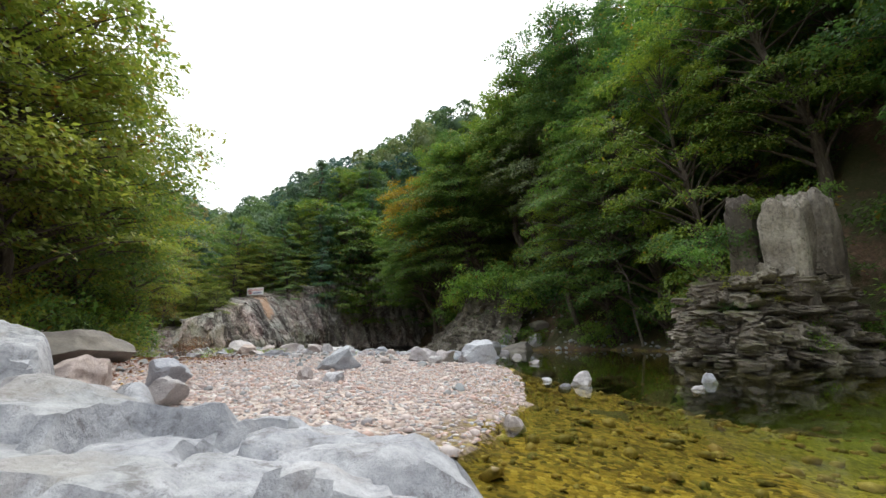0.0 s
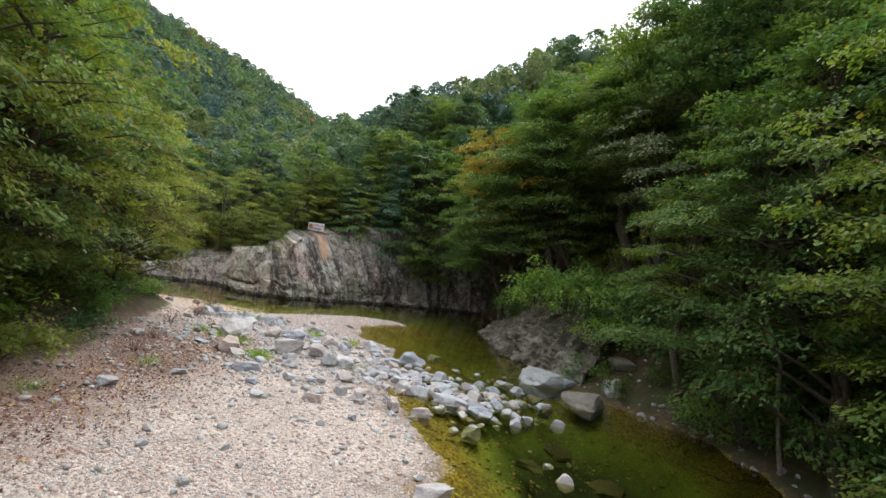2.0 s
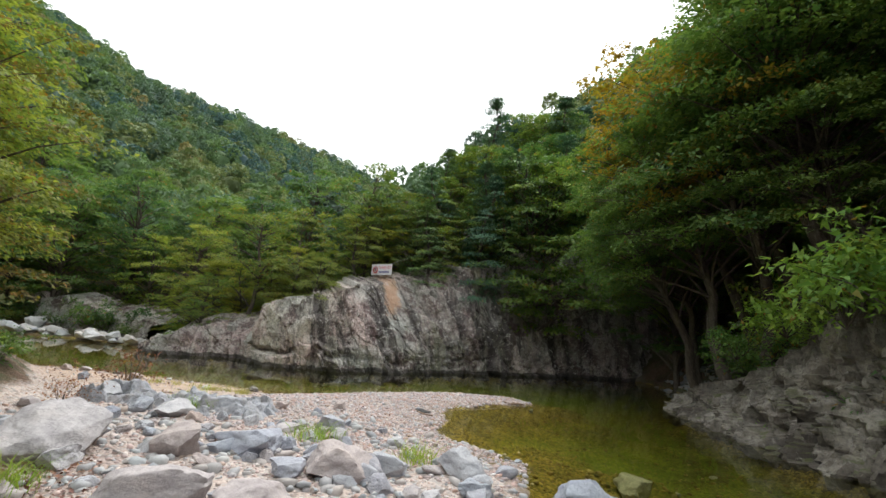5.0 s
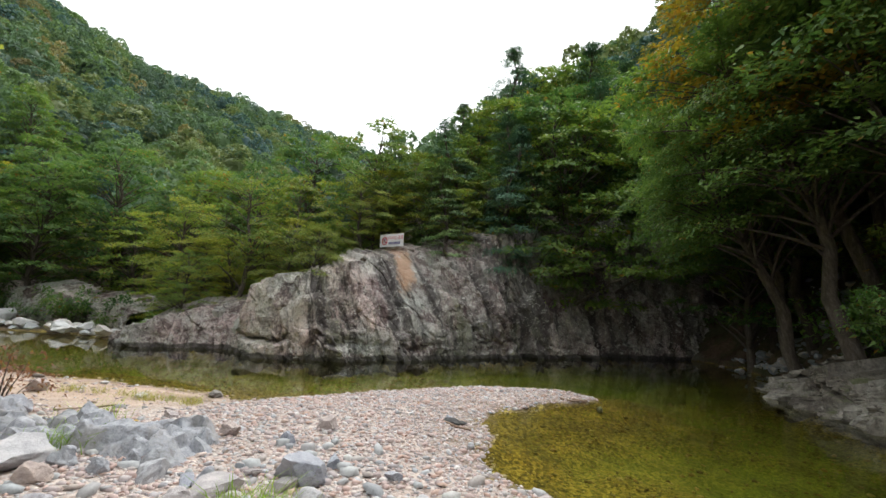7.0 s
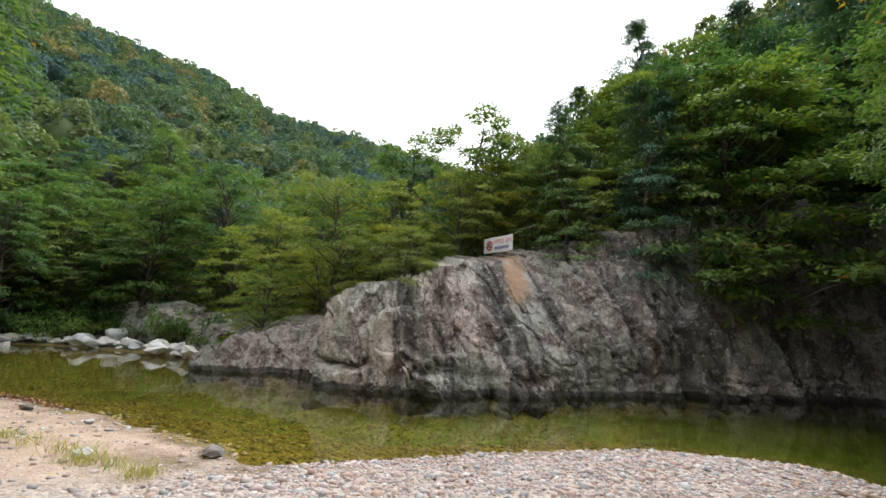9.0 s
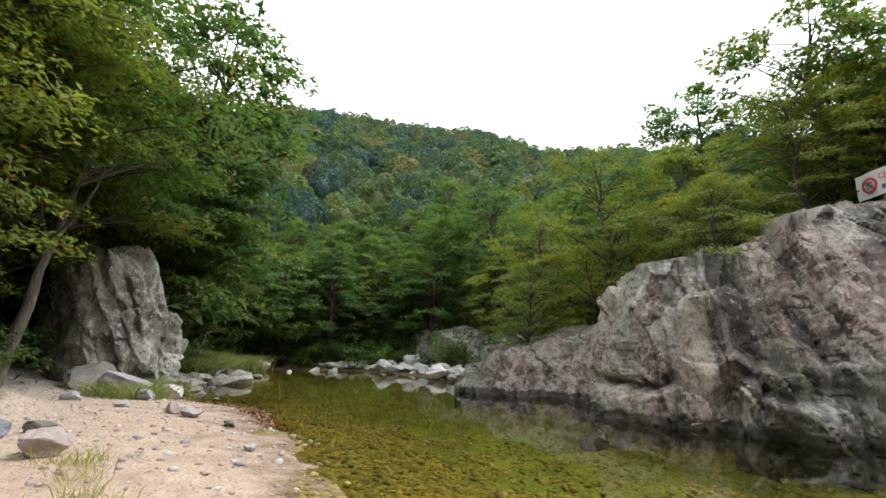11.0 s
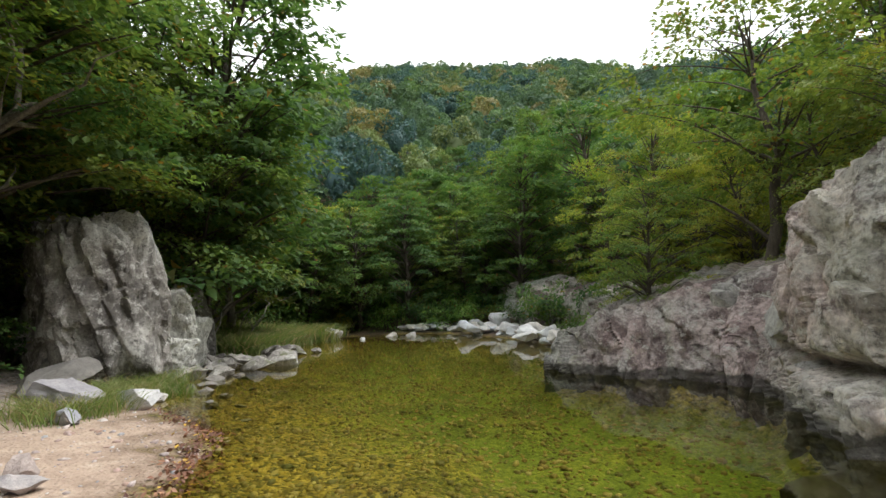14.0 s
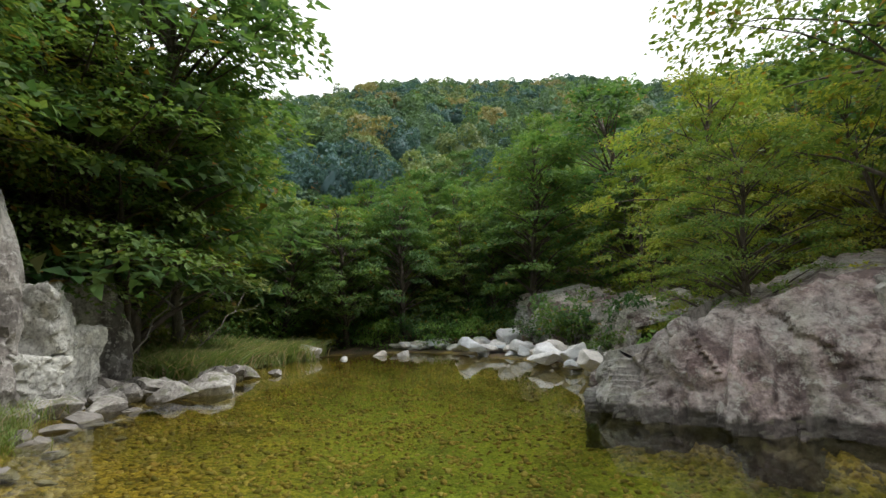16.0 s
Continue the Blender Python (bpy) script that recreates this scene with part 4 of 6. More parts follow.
# single stones of the gravel bar
for x, y, s in [(-4.9, -10.2, 1.15), (-6.2, -10.9, 0.8), (-3.6, -12.4, 0.5)]:
    boulder(x, y, s, DARK_ROCKS, "large brown-grey boulder beside the bedrock", "stones of the gravel bar", sunk=0.4, tall=0.8)
for x, y, s in [(3.8, -7.7, 0.7), (0.1, -9.9, 0.55), (-0.3, -12.5, 0.2), (0.2, -13.2, 0.22), (-2.9, -13.8, 0.6), (-1.9, -13.8, 0.4), (-1.2, -15.6, 0.3), (1.2, -8.2, 0.22), (2.4, -8.8, 0.28), (2.4, -6.1, 0.5),
                (3.4, -4.2, 0.5), (-1.0, 1.6, 0.24), (1.0, -1.0, 0.22), (-2.5, 0.4, 0.25), (-5.4, -2.0, 0.3), (-4.1, 12.3, 0.22), (0.7, 18.6, 0.16),
                (-2.6, 14.8, 0.12), (-5.2, 11.2, 0.2), (-6.9, 11.8, 0.18)]:
    boulder(x, y, s, GREY_ROCKS, "grey river stone on pale gravel", "stones of the gravel bar", sunk=0.35, tall=0.75)
for x, y, s in [(4.3, -12.8, 0.2), (3.9, -13.0, 0.12), (5.9, -6.5, 0.18), (5.4, -14.2, 0.12), (4.0, -12.0, 0.12), (6.2, -13.5, 0.15), (2.0, -16.0, 0.12)]:
    boulder(x, y, s, GREY_ROCKS, "small grey stone standing out of shallow water", "stones in the stream", sunk=0.0, base=-0.08)
spots = [(rng.uniform(-7, 3.4), rng.uniform(-15, 4), 0.05 + 0.12 * rng.random() ** 2) for _ in range(110)]
heap("bar_cobbles", [q for q in spots if left_rise(np.array([q[0]]), np.array([q[1]]))[0] < 0.5], "scattered grey cobbles on pale gravel")
spots = [(rng.uniform(9, 15), rng.uniform(-7, 12), 0.06 + 0.16 * rng.random() ** 2) for _ in range(260)]
heap("bank_scree", [q for q in spots if 0 < left_rise(np.array([q[0]]), np.array([q[1]]))[0] + 1 and not in_water(np.array([q[0]]), np.array([q[1]]))[0]], "brown stones of the shaded bank")
spots = [(rng.uniform(8.3, 13.5), rng.uniform(25.5, 35), 0.08 + 0.3 * rng.random() ** 2) for _ in range(260)]
heap("gully_scree", [q for q in spots if not in_water(np.array([q[0]]), np.array([q[1]]))[0]], "brown broken stones filling a shaded gully")
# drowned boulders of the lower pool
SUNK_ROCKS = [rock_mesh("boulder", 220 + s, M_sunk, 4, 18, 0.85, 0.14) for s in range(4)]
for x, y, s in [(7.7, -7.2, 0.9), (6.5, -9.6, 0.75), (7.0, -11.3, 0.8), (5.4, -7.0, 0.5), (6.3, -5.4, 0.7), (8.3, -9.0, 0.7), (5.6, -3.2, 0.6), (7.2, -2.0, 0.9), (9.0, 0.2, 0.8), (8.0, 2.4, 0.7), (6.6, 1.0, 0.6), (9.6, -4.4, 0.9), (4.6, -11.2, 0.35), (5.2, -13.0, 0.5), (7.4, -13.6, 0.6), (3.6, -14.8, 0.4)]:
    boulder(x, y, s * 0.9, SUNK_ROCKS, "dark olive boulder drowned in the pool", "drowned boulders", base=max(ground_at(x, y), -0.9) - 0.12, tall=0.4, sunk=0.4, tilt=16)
# beach and upper pool
for x, y, s, kind in [(-18.5, 11.9, 0.75, 2), (-20.3, 10.9, 0.95, 0), (-14.8, 13.3, 0.2, 2), (-14.3, 13.6, 0.2, 2), (-13.6, 14.2, 0.18, 0), (-18.9, 12.9, 0.5, 1), (-19.8, 12.9, 0.25, 1), (-35.6, 16.2, 0.8, 1),
                      (-8.25, 14.5, 0.22, 0), (-16.5, 11.4, 0.2, 2), (-15.4, 12.4, 0.15, 2), (-21.2, 13.2, 0.25, 0), (-11.6, 14.4, 0.12, 1), (-9.1, 13.2, 0.16, 1), (-12.4, 12.0, 0.2, 0), (-12.0, 11.6, 0.25, 2),
                      (-17.2, 12.6, 0.3, 2)]:
    boulder(x, y, s, (DARK_ROCKS, WHITE_ROCKS, GREY_ROCKS)[kind], ("weathered brown-grey stone on the beach", "pale rounded boulder at the pool's edge", "blue-grey stone on sand")[kind], "stones of the beach", tall=0.8)
for x, y, s in [(-20.7, 13.6, 0.25), (-21.6, 13.4, 0.32), (-20.1, 14.2, 0.18), (-19.3, 14.1, 0.2), (-22.4, 13.4, 0.35), (-18.9, 14.7, 0.12), (-17.6, 15.0, 0.12), (-23.2, 13.9, 0.25), (-20.9, 14.6, 0.14)]:
    boulder(x, y, s, DARK_ROCKS, "wet brown stone in the pool's shallow edge", "stones of the beach", base=-0.1, sunk=0.1, tall=0.55)
for n in range(40):
    k = n / 39
    x, y = np.interp(k, (0, 0.5, 1), (-22.5, -25, -28.5)) + rng.normal(0, 0.5), np.interp(k, (0, 0.5, 1), (12.4, 13.2, 14.4)) + rng.normal(0, 0.55)
    boulder(x, y, rng.uniform(0.2, 0.6), HEAP_ROCKS, "lichen-covered stone of a waterside rock heap", "stones of the rock heap", base=max(0.0, min(0.5, ground_at(x, y))), tall=0.6, tilt=6)
for n in range(84):
    k = rng.random()
    x, y = np.interp(k, (0, 0.3, 0.7, 1), (-39.5, -36.5, -30, -22.8)) + rng.normal(0, 0.6), np.interp(k, (0, 0.3, 0.7, 1), (21.6, 24.2, 25.6, 24.4)) + rng.normal(0, 0.7)
    boulder(x, y, rng.uniform(0.25, 0.8), WHITE_ROCKS, "white sun-bleached boulder at the head of the pool", "white boulders", base=rng.uniform(-0.05, 0.3), tall=0.6)
boulder(-33.6, 25.6, 0.75, WHITE_ROCKS, "upright pointed white boulder beside the water", "white boulders", k=1, tall=1.5, base=-0.1, sunk=0.0)
for x, y, s in [(-36.6, 16.4, 0.75), (-35.8, 19.7, 0.4), (-35.0, 20.8, 0.45), (-34.4, 18.0, 0.25)]:
    boulder(x, y, s, WHITE_ROCKS, "pale stone standing in the pool's shallow head", "white boulders", base=-0.08, tall=0.65)
# blocks at the top of the low western rock
for n in range(34):
    s = rng.uniform(0, 8)
    x = np.interp(s, CLIFF_AT, [q[0] for q in CLIFF]) + rng.normal(0, 0.3)
    y = np.interp(s, CLIFF_AT, [q[1] for q in CLIFF]) + 1.0 + abs(rng.normal(0, 0.9))
    boulder(x, y, rng.uniform(0.2, 0.5), PALE_ROCKS, "angular grey block on the low rock", "blocks of the low rock", base=np.interp(s, *BROW) * 0.85, sunk=0.4)
def box_rock(name, seed, material, cuts=11, hard=16, rough=0.09, fine=1.3):
    """A block with worn edges and an uneven face."""
    bm = bmesh.new()
    bmesh.ops.create_cube(bm, size=2.0)
    bmesh.ops.subdivide_edges(bm, edges=bm.edges[:], cuts=cuts, use_grid_fill=True)
    v = np.array([q.co[:] for q in bm.verts])
    f = np.array([[q.index for q in g.verts] for g in bm.faces])
    bm.free()
    corner = (np.abs(v) ** hard).sum(1) ** (1 / hard)
    v = v / corner[:, None]
    v = v * (1 + rough * fbm(v * fine + seed * 3.3, 5, seed))[:, None]
    if cuts > 25:
        k, joint = facets((v[:, 0] - v[:, 1]) * 1.1 + 0.5 * v[:, 2] + 0.2 * vnoise(v * 2, seed), v[:, 2] * 1.1 + 0.5 * v[:, 0] + 0.2 * vnoise(v * 2, seed + 1), seed, 0.7)
        v = v * (1 + rough * (0.9 * k - 0.3 * np.exp(-joint / 0.03)))[:, None]
    return mesh_of(name, v, f, material, True, 30)


# the tall outcrop of the western bank
def crag_mesh(name, seed, material):
    """A tall weathered rock: a blunt block broken into leaning facets of two sizes."""
    bm = bmesh.new()
    bmesh.ops.create_icosphere(bm, subdivisions=6, radius=1.0)
    v = np.array([q.co[:] for q in bm.verts])
    f = np.array([[q.index for q in g.verts] for g in bm.faces])
    bm.free()
    blunt = (np.abs(v) ** 4).sum(1) ** 0.25
    u = np.arctan2(v[:, 1], v[:, 0]) * 1.3
    a, ja = facets(u + 0.3 * v[:, 2], v[:, 2] * 1.5 + 0.15 * fbm(v * 3, 3, seed), seed, 0.5)
    b, jb = facets(u * 3.1 + 0.4 * v[:, 2], v[:, 2] * 4 + 0.3 * fbm(v * 4, 3, seed), seed + 9, 0.7)
    flank = 1 - v[:, 2] ** 6
    out = 1 + flank * (0.16 * a + 0.07 * b - 0.05 * np.exp(-ja / 0.04) - 0.02 * np.exp(-jb / 0.06)) + 0.09 * fbm(v * 1.6 + seed, 5, seed) + 0.03 * fbm(v * 7, 4, seed + 1)
    v = v / blunt[:, None] * out[:, None]
    v[:, :2] *= (1 - 0.22 * np.clip(v[:, 2:3], -1, 1))
    return mesh_of(name, v, f, material, True, 35)


OUT_ROCKS = [crag_mesh("outcrop_rock", 503, M_outcrop), crag_mesh("outcrop_rock", 511, M_outcrop)]
WHITE_BLOCKS = [box_rock("outcrop_block", 50 + s, M_lichen, 40, 9, 0.15, 1.7) for s in range(2)]
for x, y, z, sx, sy, sz, k, tip, turn in [(-22.6, 10.5, 1.9, 1.55, 1.35, 2.5, 0, 6, 35), (-26.2, 10.7, 1.3, 1.4, 1.2, 1.7, 1, 4, 150), (-24.6, 9.9, 1.5, 1.2, 1.1, 1.9, 1, -6, 60)]:
    ob = new("outcrop_rock", OUT_ROCKS[k])
    ob.matrix_world = pose(x, y, z, tip, -5, turn) @ Matrix.Diagonal((sx, sy, sz, 1))
    tagged(ob, "tall lichen-spotted grey rock under trees", "rock", "rocks of the outcrop")
for x, y, z, sx, sy, sz, k, tip, turn in [(-23.1, 12.1, 1.75, 0.55, 0.5, 0.62, 0, 10, 20), (-22.9, 12.0, 0.75, 0.7, 0.55, 0.5, 1, -5, 50), (-23.9, 12.2, 0.9, 0.5, 0.5, 0.7, 0, 6, 80)]:
    ob = new("outcrop_block", WHITE_BLOCKS[k])
    ob.matrix_world = pose(x, y, z, tip, 7, turn) @ Matrix.Diagonal((sx, sy, sz, 1))
    tagged(ob, "whitish lichen-covered rock block against the outcrop", "rock", "blocks of the outcrop")
# angular blocks of the cliff's western end
BUTTRESS = box_rock("cliff_block", 171, M_cliff, 60, 9, 0.12, 1.5)
for x, y, z, sx, sy, sz, turn in [(-13.6, 24.7, 1.5, 1.35, 1.25, 1.75, 12), (-12.0, 24.0, 1.1, 1.2, 1.1, 1.5, -20)]:
    ob = new("cliff_block", BUTTRESS)
    ob.matrix_world = pose(x, y, z, 5, -4, turn) @ Matrix.Diagonal((sx, sy, sz, 1))
    tagged(ob, "massive pale rock buttress at the cliff's end", "rock", "buttresses of the cliff")
for x, y, z, sx, sy, sz, k, turn in [(-14.6, 25.0, 3.1, 1.2, 1.1, 0.6, 0, 25), (-13.2, 25.4, 3.3, 1.1, 1.0, 0.5, 1, 40), (-15.0, 23.9, 1.2, 0.8, 0.75, 0.6, 2, -20), (-15.7, 24.5, 0.9, 0.6, 0.5, 0.4, 3, 30), (-14.3, 23.3, 0.55, 0.5, 0.45, 0.3, 1, 10),
                                    (-13.2, 22.6, 0.2, 0.6, 0.4, 0.25, 2, -25), (-12.4, 22.4, 0.3, 0.7, 0.4, 0.3, 0, 15), (-11.4, 22.7, 0.15, 0.6, 0.4, 0.25, 3, 40), (-18.6, 24.4, 1.3, 0.6, 0.5, 0.4, 1, 10), (-19.8, 23.7, 0.9, 0.5, 0.5, 0.35, 2, 50), (-17.6, 25.0, 1.6, 0.5, 0.45, 0.3, 3, 70)]:
    ob = new("cliff_block", PALE_ROCKS[k % 3])
    ob.matrix_world = pose(x, y, z, 7, -6, turn) @ Matrix.Diagonal((sx, sy, sz, 1))
    tagged(ob, "angular pale grey block broken from the cliff", "rock", "blocks of the cliff's foot")


# ---------- layered rock tower at the lower pool ----------
LAYERS = [box_rock("layer_block", 80 + k, M_tower, 13, 9, 0.2, 1.5) for k in range(5)]
SLABS = [box_rock("rock_slab", 90 + k, m, 36, 8, 0.13, 1.5) for k, m in enumerate((M_tower, M_bank_rock))]


def rock_tower():
    """Tilted layers of broken blocks, each set back from the one below."""
    root = tagged(new("rock_tower"), "layered mossy grey rock tower at the lower pool", "rock")
    front = np.array([(10.3, -7.4), (9.5, -8.6), (9.1, -9.8), (9.7, -10.8), (11.0, -11.3), (12.4, -11.2)])
    run = np.r_[0, np.cumsum(np.linalg.norm(np.diff(front, axis=0), axis=1))]
    r = random.Random(5)
    z = -0.45
    while z < 2.0:
        thick = r.uniform(0.13, 0.32)
        s = max(0.0, z) * 0.85 + r.uniform(-0.3, 0.35)
        while s < run[-1] - 0.15 * max(0, z):
            long = r.uniform(0.25, 0.65)
            x, y = np.interp(s + long / 2, run, front[:, 0]), np.interp(s + long / 2, run, front[:, 1])
            x1, y1 = np.interp(s + long, run, front[:, 0]), np.interp(s + long, run, front[:, 1])
            x0, y0 = np.interp(s, run, front[:, 0]), np.interp(s, run, front[:, 1])
            turn = math.atan2(y1 - y0, x1 - x0)
            back = 0.62 + 0.2 * max(0, z) + r.uniform(-0.3, 0.35)
            ob = new("layer_block", LAYERS[r.randrange(5)])
            ob.parent = root
            ob.matrix_world = pose(x - math.sin(turn) * back, y + math.cos(turn) * back, z + thick / 2 + 0.06 * s - 0.15, r.uniform(-9, 9), 8 + r.uniform(-9, 9), math.degrees(turn) + r.uniform(-22, 22)) @ Matrix.Diagonal((long * 0.55, 0.75, thick * r.uniform(0.5, 0.62), 1))
            tagged(ob)
            s += long * 1.02
        z += thick
    heart = new("inner_rock", SLABS[1])
    heart.parent = root
    heart.matrix_world = pose(11.4, -9.3, 0.8, 0, 4, 20) @ Matrix.Diagonal((1.25, 1.15, 1.3, 1))
    tagged(heart)
    for x, y, zc, sx, sy, sz, k in [(11.35, -10.6, 2.1, 0.55, 0.45, 1.85, 0), (12.2, -10.4, 1.9, 0.42, 0.6, 2.3, 1), (11.3, -9.4, 3.3, 0.3, 0.35, 1.2, 1)]:
        ob = new("rock_slab", SLABS[k])
        ob.parent = root
        ob.matrix_world = pose(x, y, zc, 5, -9, 24) @ Matrix.Diagonal((sx, sy, sz, 1))
        tagged(ob, "tall upright smooth brown-grey rock slab")


rock_tower()

# ---------- trees ----------
def tube(points, radii, sides=6):
    p, r = np.asarray(points, float), np.asarray(radii, float)
    t = np.gradient(p, axis=0)
    t /= np.linalg.norm(t, axis=1)[:, None] + 1e-9
    ref = np.where(np.abs(t[:, 2:3]) > 0.9, np.array([[1.0, 0, 0]]), np.array([[0, 0, 1.0]]))
    a = np.cross(t, ref)
    a /= np.linalg.norm(a, axis=1)[:, None]
    b = np.cross(t, a)
    ang = np.arange(sides) / sides * 2 * np.pi
    ring = p[:, None] + r[:, None, None] * (np.cos(ang)[None, :, None] * a[:, None] + np.sin(ang)[None, :, None] * b[:, None])
    i = np.arange(len(p) - 1)[:, None] * sides + np.arange(sides)[None]
    j = np.arange(len(p) - 1)[:, None] * sides + (np.arange(sides)[None] + 1) % sides
    return ring.reshape(-1, 3), np.stack([i, j, j + sides, i + sides], -1).reshape(-1, 4)


def joined(pieces):
    vs, fs, n = [], [], 0
    for v, f in pieces:
        vs.append(v)
        fs.append(f + n)
        n += len(v)
    return np.concatenate(vs), np.concatenate(fs)


def leaves(centres, axes_out, size, g, width=0.5, droop=0.25, normals=None, stray=0.28, four=False):
    """One pointed leaf at each centre, with three or four corners."""
    n = len(centres)
    along = axes_out + g.normal(0, 0.5, (n, 3))
    along[:, 2] -= droop
    along /= np.linalg.norm(along, axis=1)[:, None]
    up = (np.array([[0, 0, 0.9]]) if normals is None else normals) + g.normal(0, stray, (n, 3))
    side = np.cross(along, up)
    side /= np.linalg.norm(side, axis=1)[:, None] + 1e-9
    s = (size * g.uniform(0.6, 1.4, n))[:, None]
    if four:
        nor = np.cross(side, along)
        v = np.stack([centres - along * s * 0.5, centres + side * s * width * 0.5 + nor * s * 0.07, centres + along * s * 0.5, centres - side * s * width * 0.5 + nor * s * 0.07], 1)
        return v.reshape(-1, 3), np.arange(4 * n).reshape(-1, 4)
    skew = g.uniform(-0.15, 0.15, (n, 1))
    v = np.stack([centres - along * s * (0.3 + skew) + side * s * width * 0.6, centres - along * s * (0.3 - skew) - side * s * width * 0.6, centres + along * s * 0.7], 1)
    return v.reshape(-1, 3), np.arange(3 * n).reshape(-1, 3)


def make_tree(kind, seed, height, spread, pads, per, leaf, leaf_mat, bark, lean=0.0, base=0.3, four=False, cone=False):
    """Trunk, limbs and flat leaf sprays of one tree, as two meshes."""
    g = np.random.default_rng(seed)
    k = np.linspace(0, 1, 9)
    bend = np.cumsum(g.normal(0, 0.04, (9, 2)), 0) * height * 0.5
    trunk = np.stack([bend[:, 0] + lean * height * k ** 1.5, bend[:, 1], k * height * 0.9 - 0.5 * (k == 0)], 1)
    thick = 0.018 * height
    pieces = [tube(trunk, thick * (1.05 - 0.92 * k) + 0.012, 8)]
    # boughs wind up the trunk; each ends in one or two flat sprays
    h = np.sort(base + (1 - base) * g.random(pads) ** (1.15 if cone else 0.85))
    if cone:
        reach = spread * (1.04 - (h - base) / (1 - base)) ** 0.8
    else:
        q = (h - base) / (1 - base)
        reach = spread * np.sqrt(np.clip(1 - (1.9 * q - 0.8) ** 2 * np.where(q > 0.42, 0.83, 0.75), 0.03, 1))
    az = np.arange(pads) * 2.4 + g.normal(0, 0.35, pads)
    lobes = 1 + 0.28 * np.sin(az * 2 + seed) + 0.2 * np.sin(az * 3 + 2.1 * seed + 5 * h)
    far = reach * lobes * (0.35 + 0.6 * g.random(pads) ** 0.5)
    size = (0.30 if cone else 0.33) * spread * g.uniform(0.65, 1.25, pads) * (1.05 - 0.4 * (h - base) / (1 - base))
    c = np.stack([np.cos(az) * far, np.sin(az) * far, h * height], 1)
    for q in (0, 1):
        c[:, q] += np.interp(np.clip(h / 0.9, 0, 1), k, trunk[:, q])
    out = np.stack([np.cos(az), np.sin(az), np.where(cone, -0.22, -0.16) + 0.35 * (h > 0.9)], 1) + g.normal(0, 0.09, (pads, 3))
    out /= np.linalg.norm(out, axis=1)[:, None]
    side = np.cross(np.array([0, 0, 1.0]), out)
    side /= np.linalg.norm(side, axis=1)[:, None]
    nor = np.cross(out, side)
    for n in range(pads):
        z0 = np.clip(h[n] - g.uniform(0.08, 0.2) * (0.4 if cone else 1.0) * min(1, far[n] / spread + 0.4), base * 0.5, 0.86)
        start = np.array([np.interp(z0, k * 0.9, trunk[:, r]) for r in range(3)])
        s = np.linspace(0, 1, 4)[:, None]
        q = c[n]
        path = start + (q - start) * s + np.array([0, 0, 1.0]) * (np.sin(s * np.pi) * 0.07 * np.linalg.norm(q - start)) + g.normal(0, 0.05, (4, 3)) * s
        pieces.append(tube(path, thick * 0.36 * (1.03 - s[:, 0]) * (1.12 - z0) + 0.006, 4))
    trunk_mesh = mesh_of("trunk", *joined(pieces), bark)
    # leaves sit along twigs that fan out over each spray
    many = np.maximum(8, (per * (size / size.mean()) ** 1.6)).astype(int)
    who = np.repeat(np.arange(pads), many)
    n = len(who)
    twig = (g.integers(0, 9, n) - 4) / 4 * 1.25 + g.normal(0, 0.09, n) + 0.2 * np.sin(who * 5.3)
    r = g.random(n) ** 0.62 * (1 - 0.22 * np.abs(twig)) * (1 + 0.15 * np.sin(who * 3.1 + twig * 4))
    u, v = (r * np.cos(twig) * 1.75 - 0.72), r * np.sin(twig) * 1.45
    drop = -0.16 * (u ** 2 + v ** 2) + g.normal(0, 0.09, n)
    z = size[who]
    at = c[who] + out[who] * (u * z)[:, None] + side[who] * (v * z)[:, None] + nor[who] * (drop * z)[:, None]
    along = out[who] * np.cos(twig)[:, None] + side[who] * np.sin(twig)[:, None]
    vs, f = leaves(at, along, leaf, g, width=0.16 if kind == "pine" else 0.58, normals=nor[who] + out[who] * 0.25 * (u + 0.4)[:, None] + side[who] * 0.25 * v[:, None], four=four, stray=0.2)
    return trunk_mesh, mesh_of("crown", vs, f, leaf_mat, False), height


# kind: height, spread, sprays, leaves in a spray, leaf length, leaf material, label
SORTS = {
    "oak": (9.0, 3.1, 62, 125, 0.19, "oak", "broad-leaved green tree with a rounded leafy crown"),
    "ash": (8.0, 3.0, 54, 120, 0.18, "ash", "yellow-green tree with airy layered foliage"),
    "elm": (12.0, 3.6, 84, 150, 0.20, "elm", "tall dark green tree with dense layered foliage"),
    "gold": (8.5, 2.7, 50, 110, 0.18, "gold", "tree with leaves turning yellow and orange"),
    "pine": (12.5, 2.8, 78, 210, 0.24, "pine", "dark blue-green pine with drooping needle sprays"),
    "grey": (9.5, 3.0, 60, 120, 0.19, "grey", "grey-green tree with pale layered foliage"),
}
PROTOS = {}
for n, (kind, (height, spread, pads, per, leaf, lm, label)) in enumerate(SORTS.items()):
    PROTOS[kind] = [make_tree(kind, 100 + 10 * n + k, height, spread, pads, per, leaf, M_leaf[lm], M_grey_bark if kind == "ash" else M_bark, lean=0.06 * k, base=(0.14, 0.24, 0.18)[k], cone=kind == "pine") for k in range(3)]

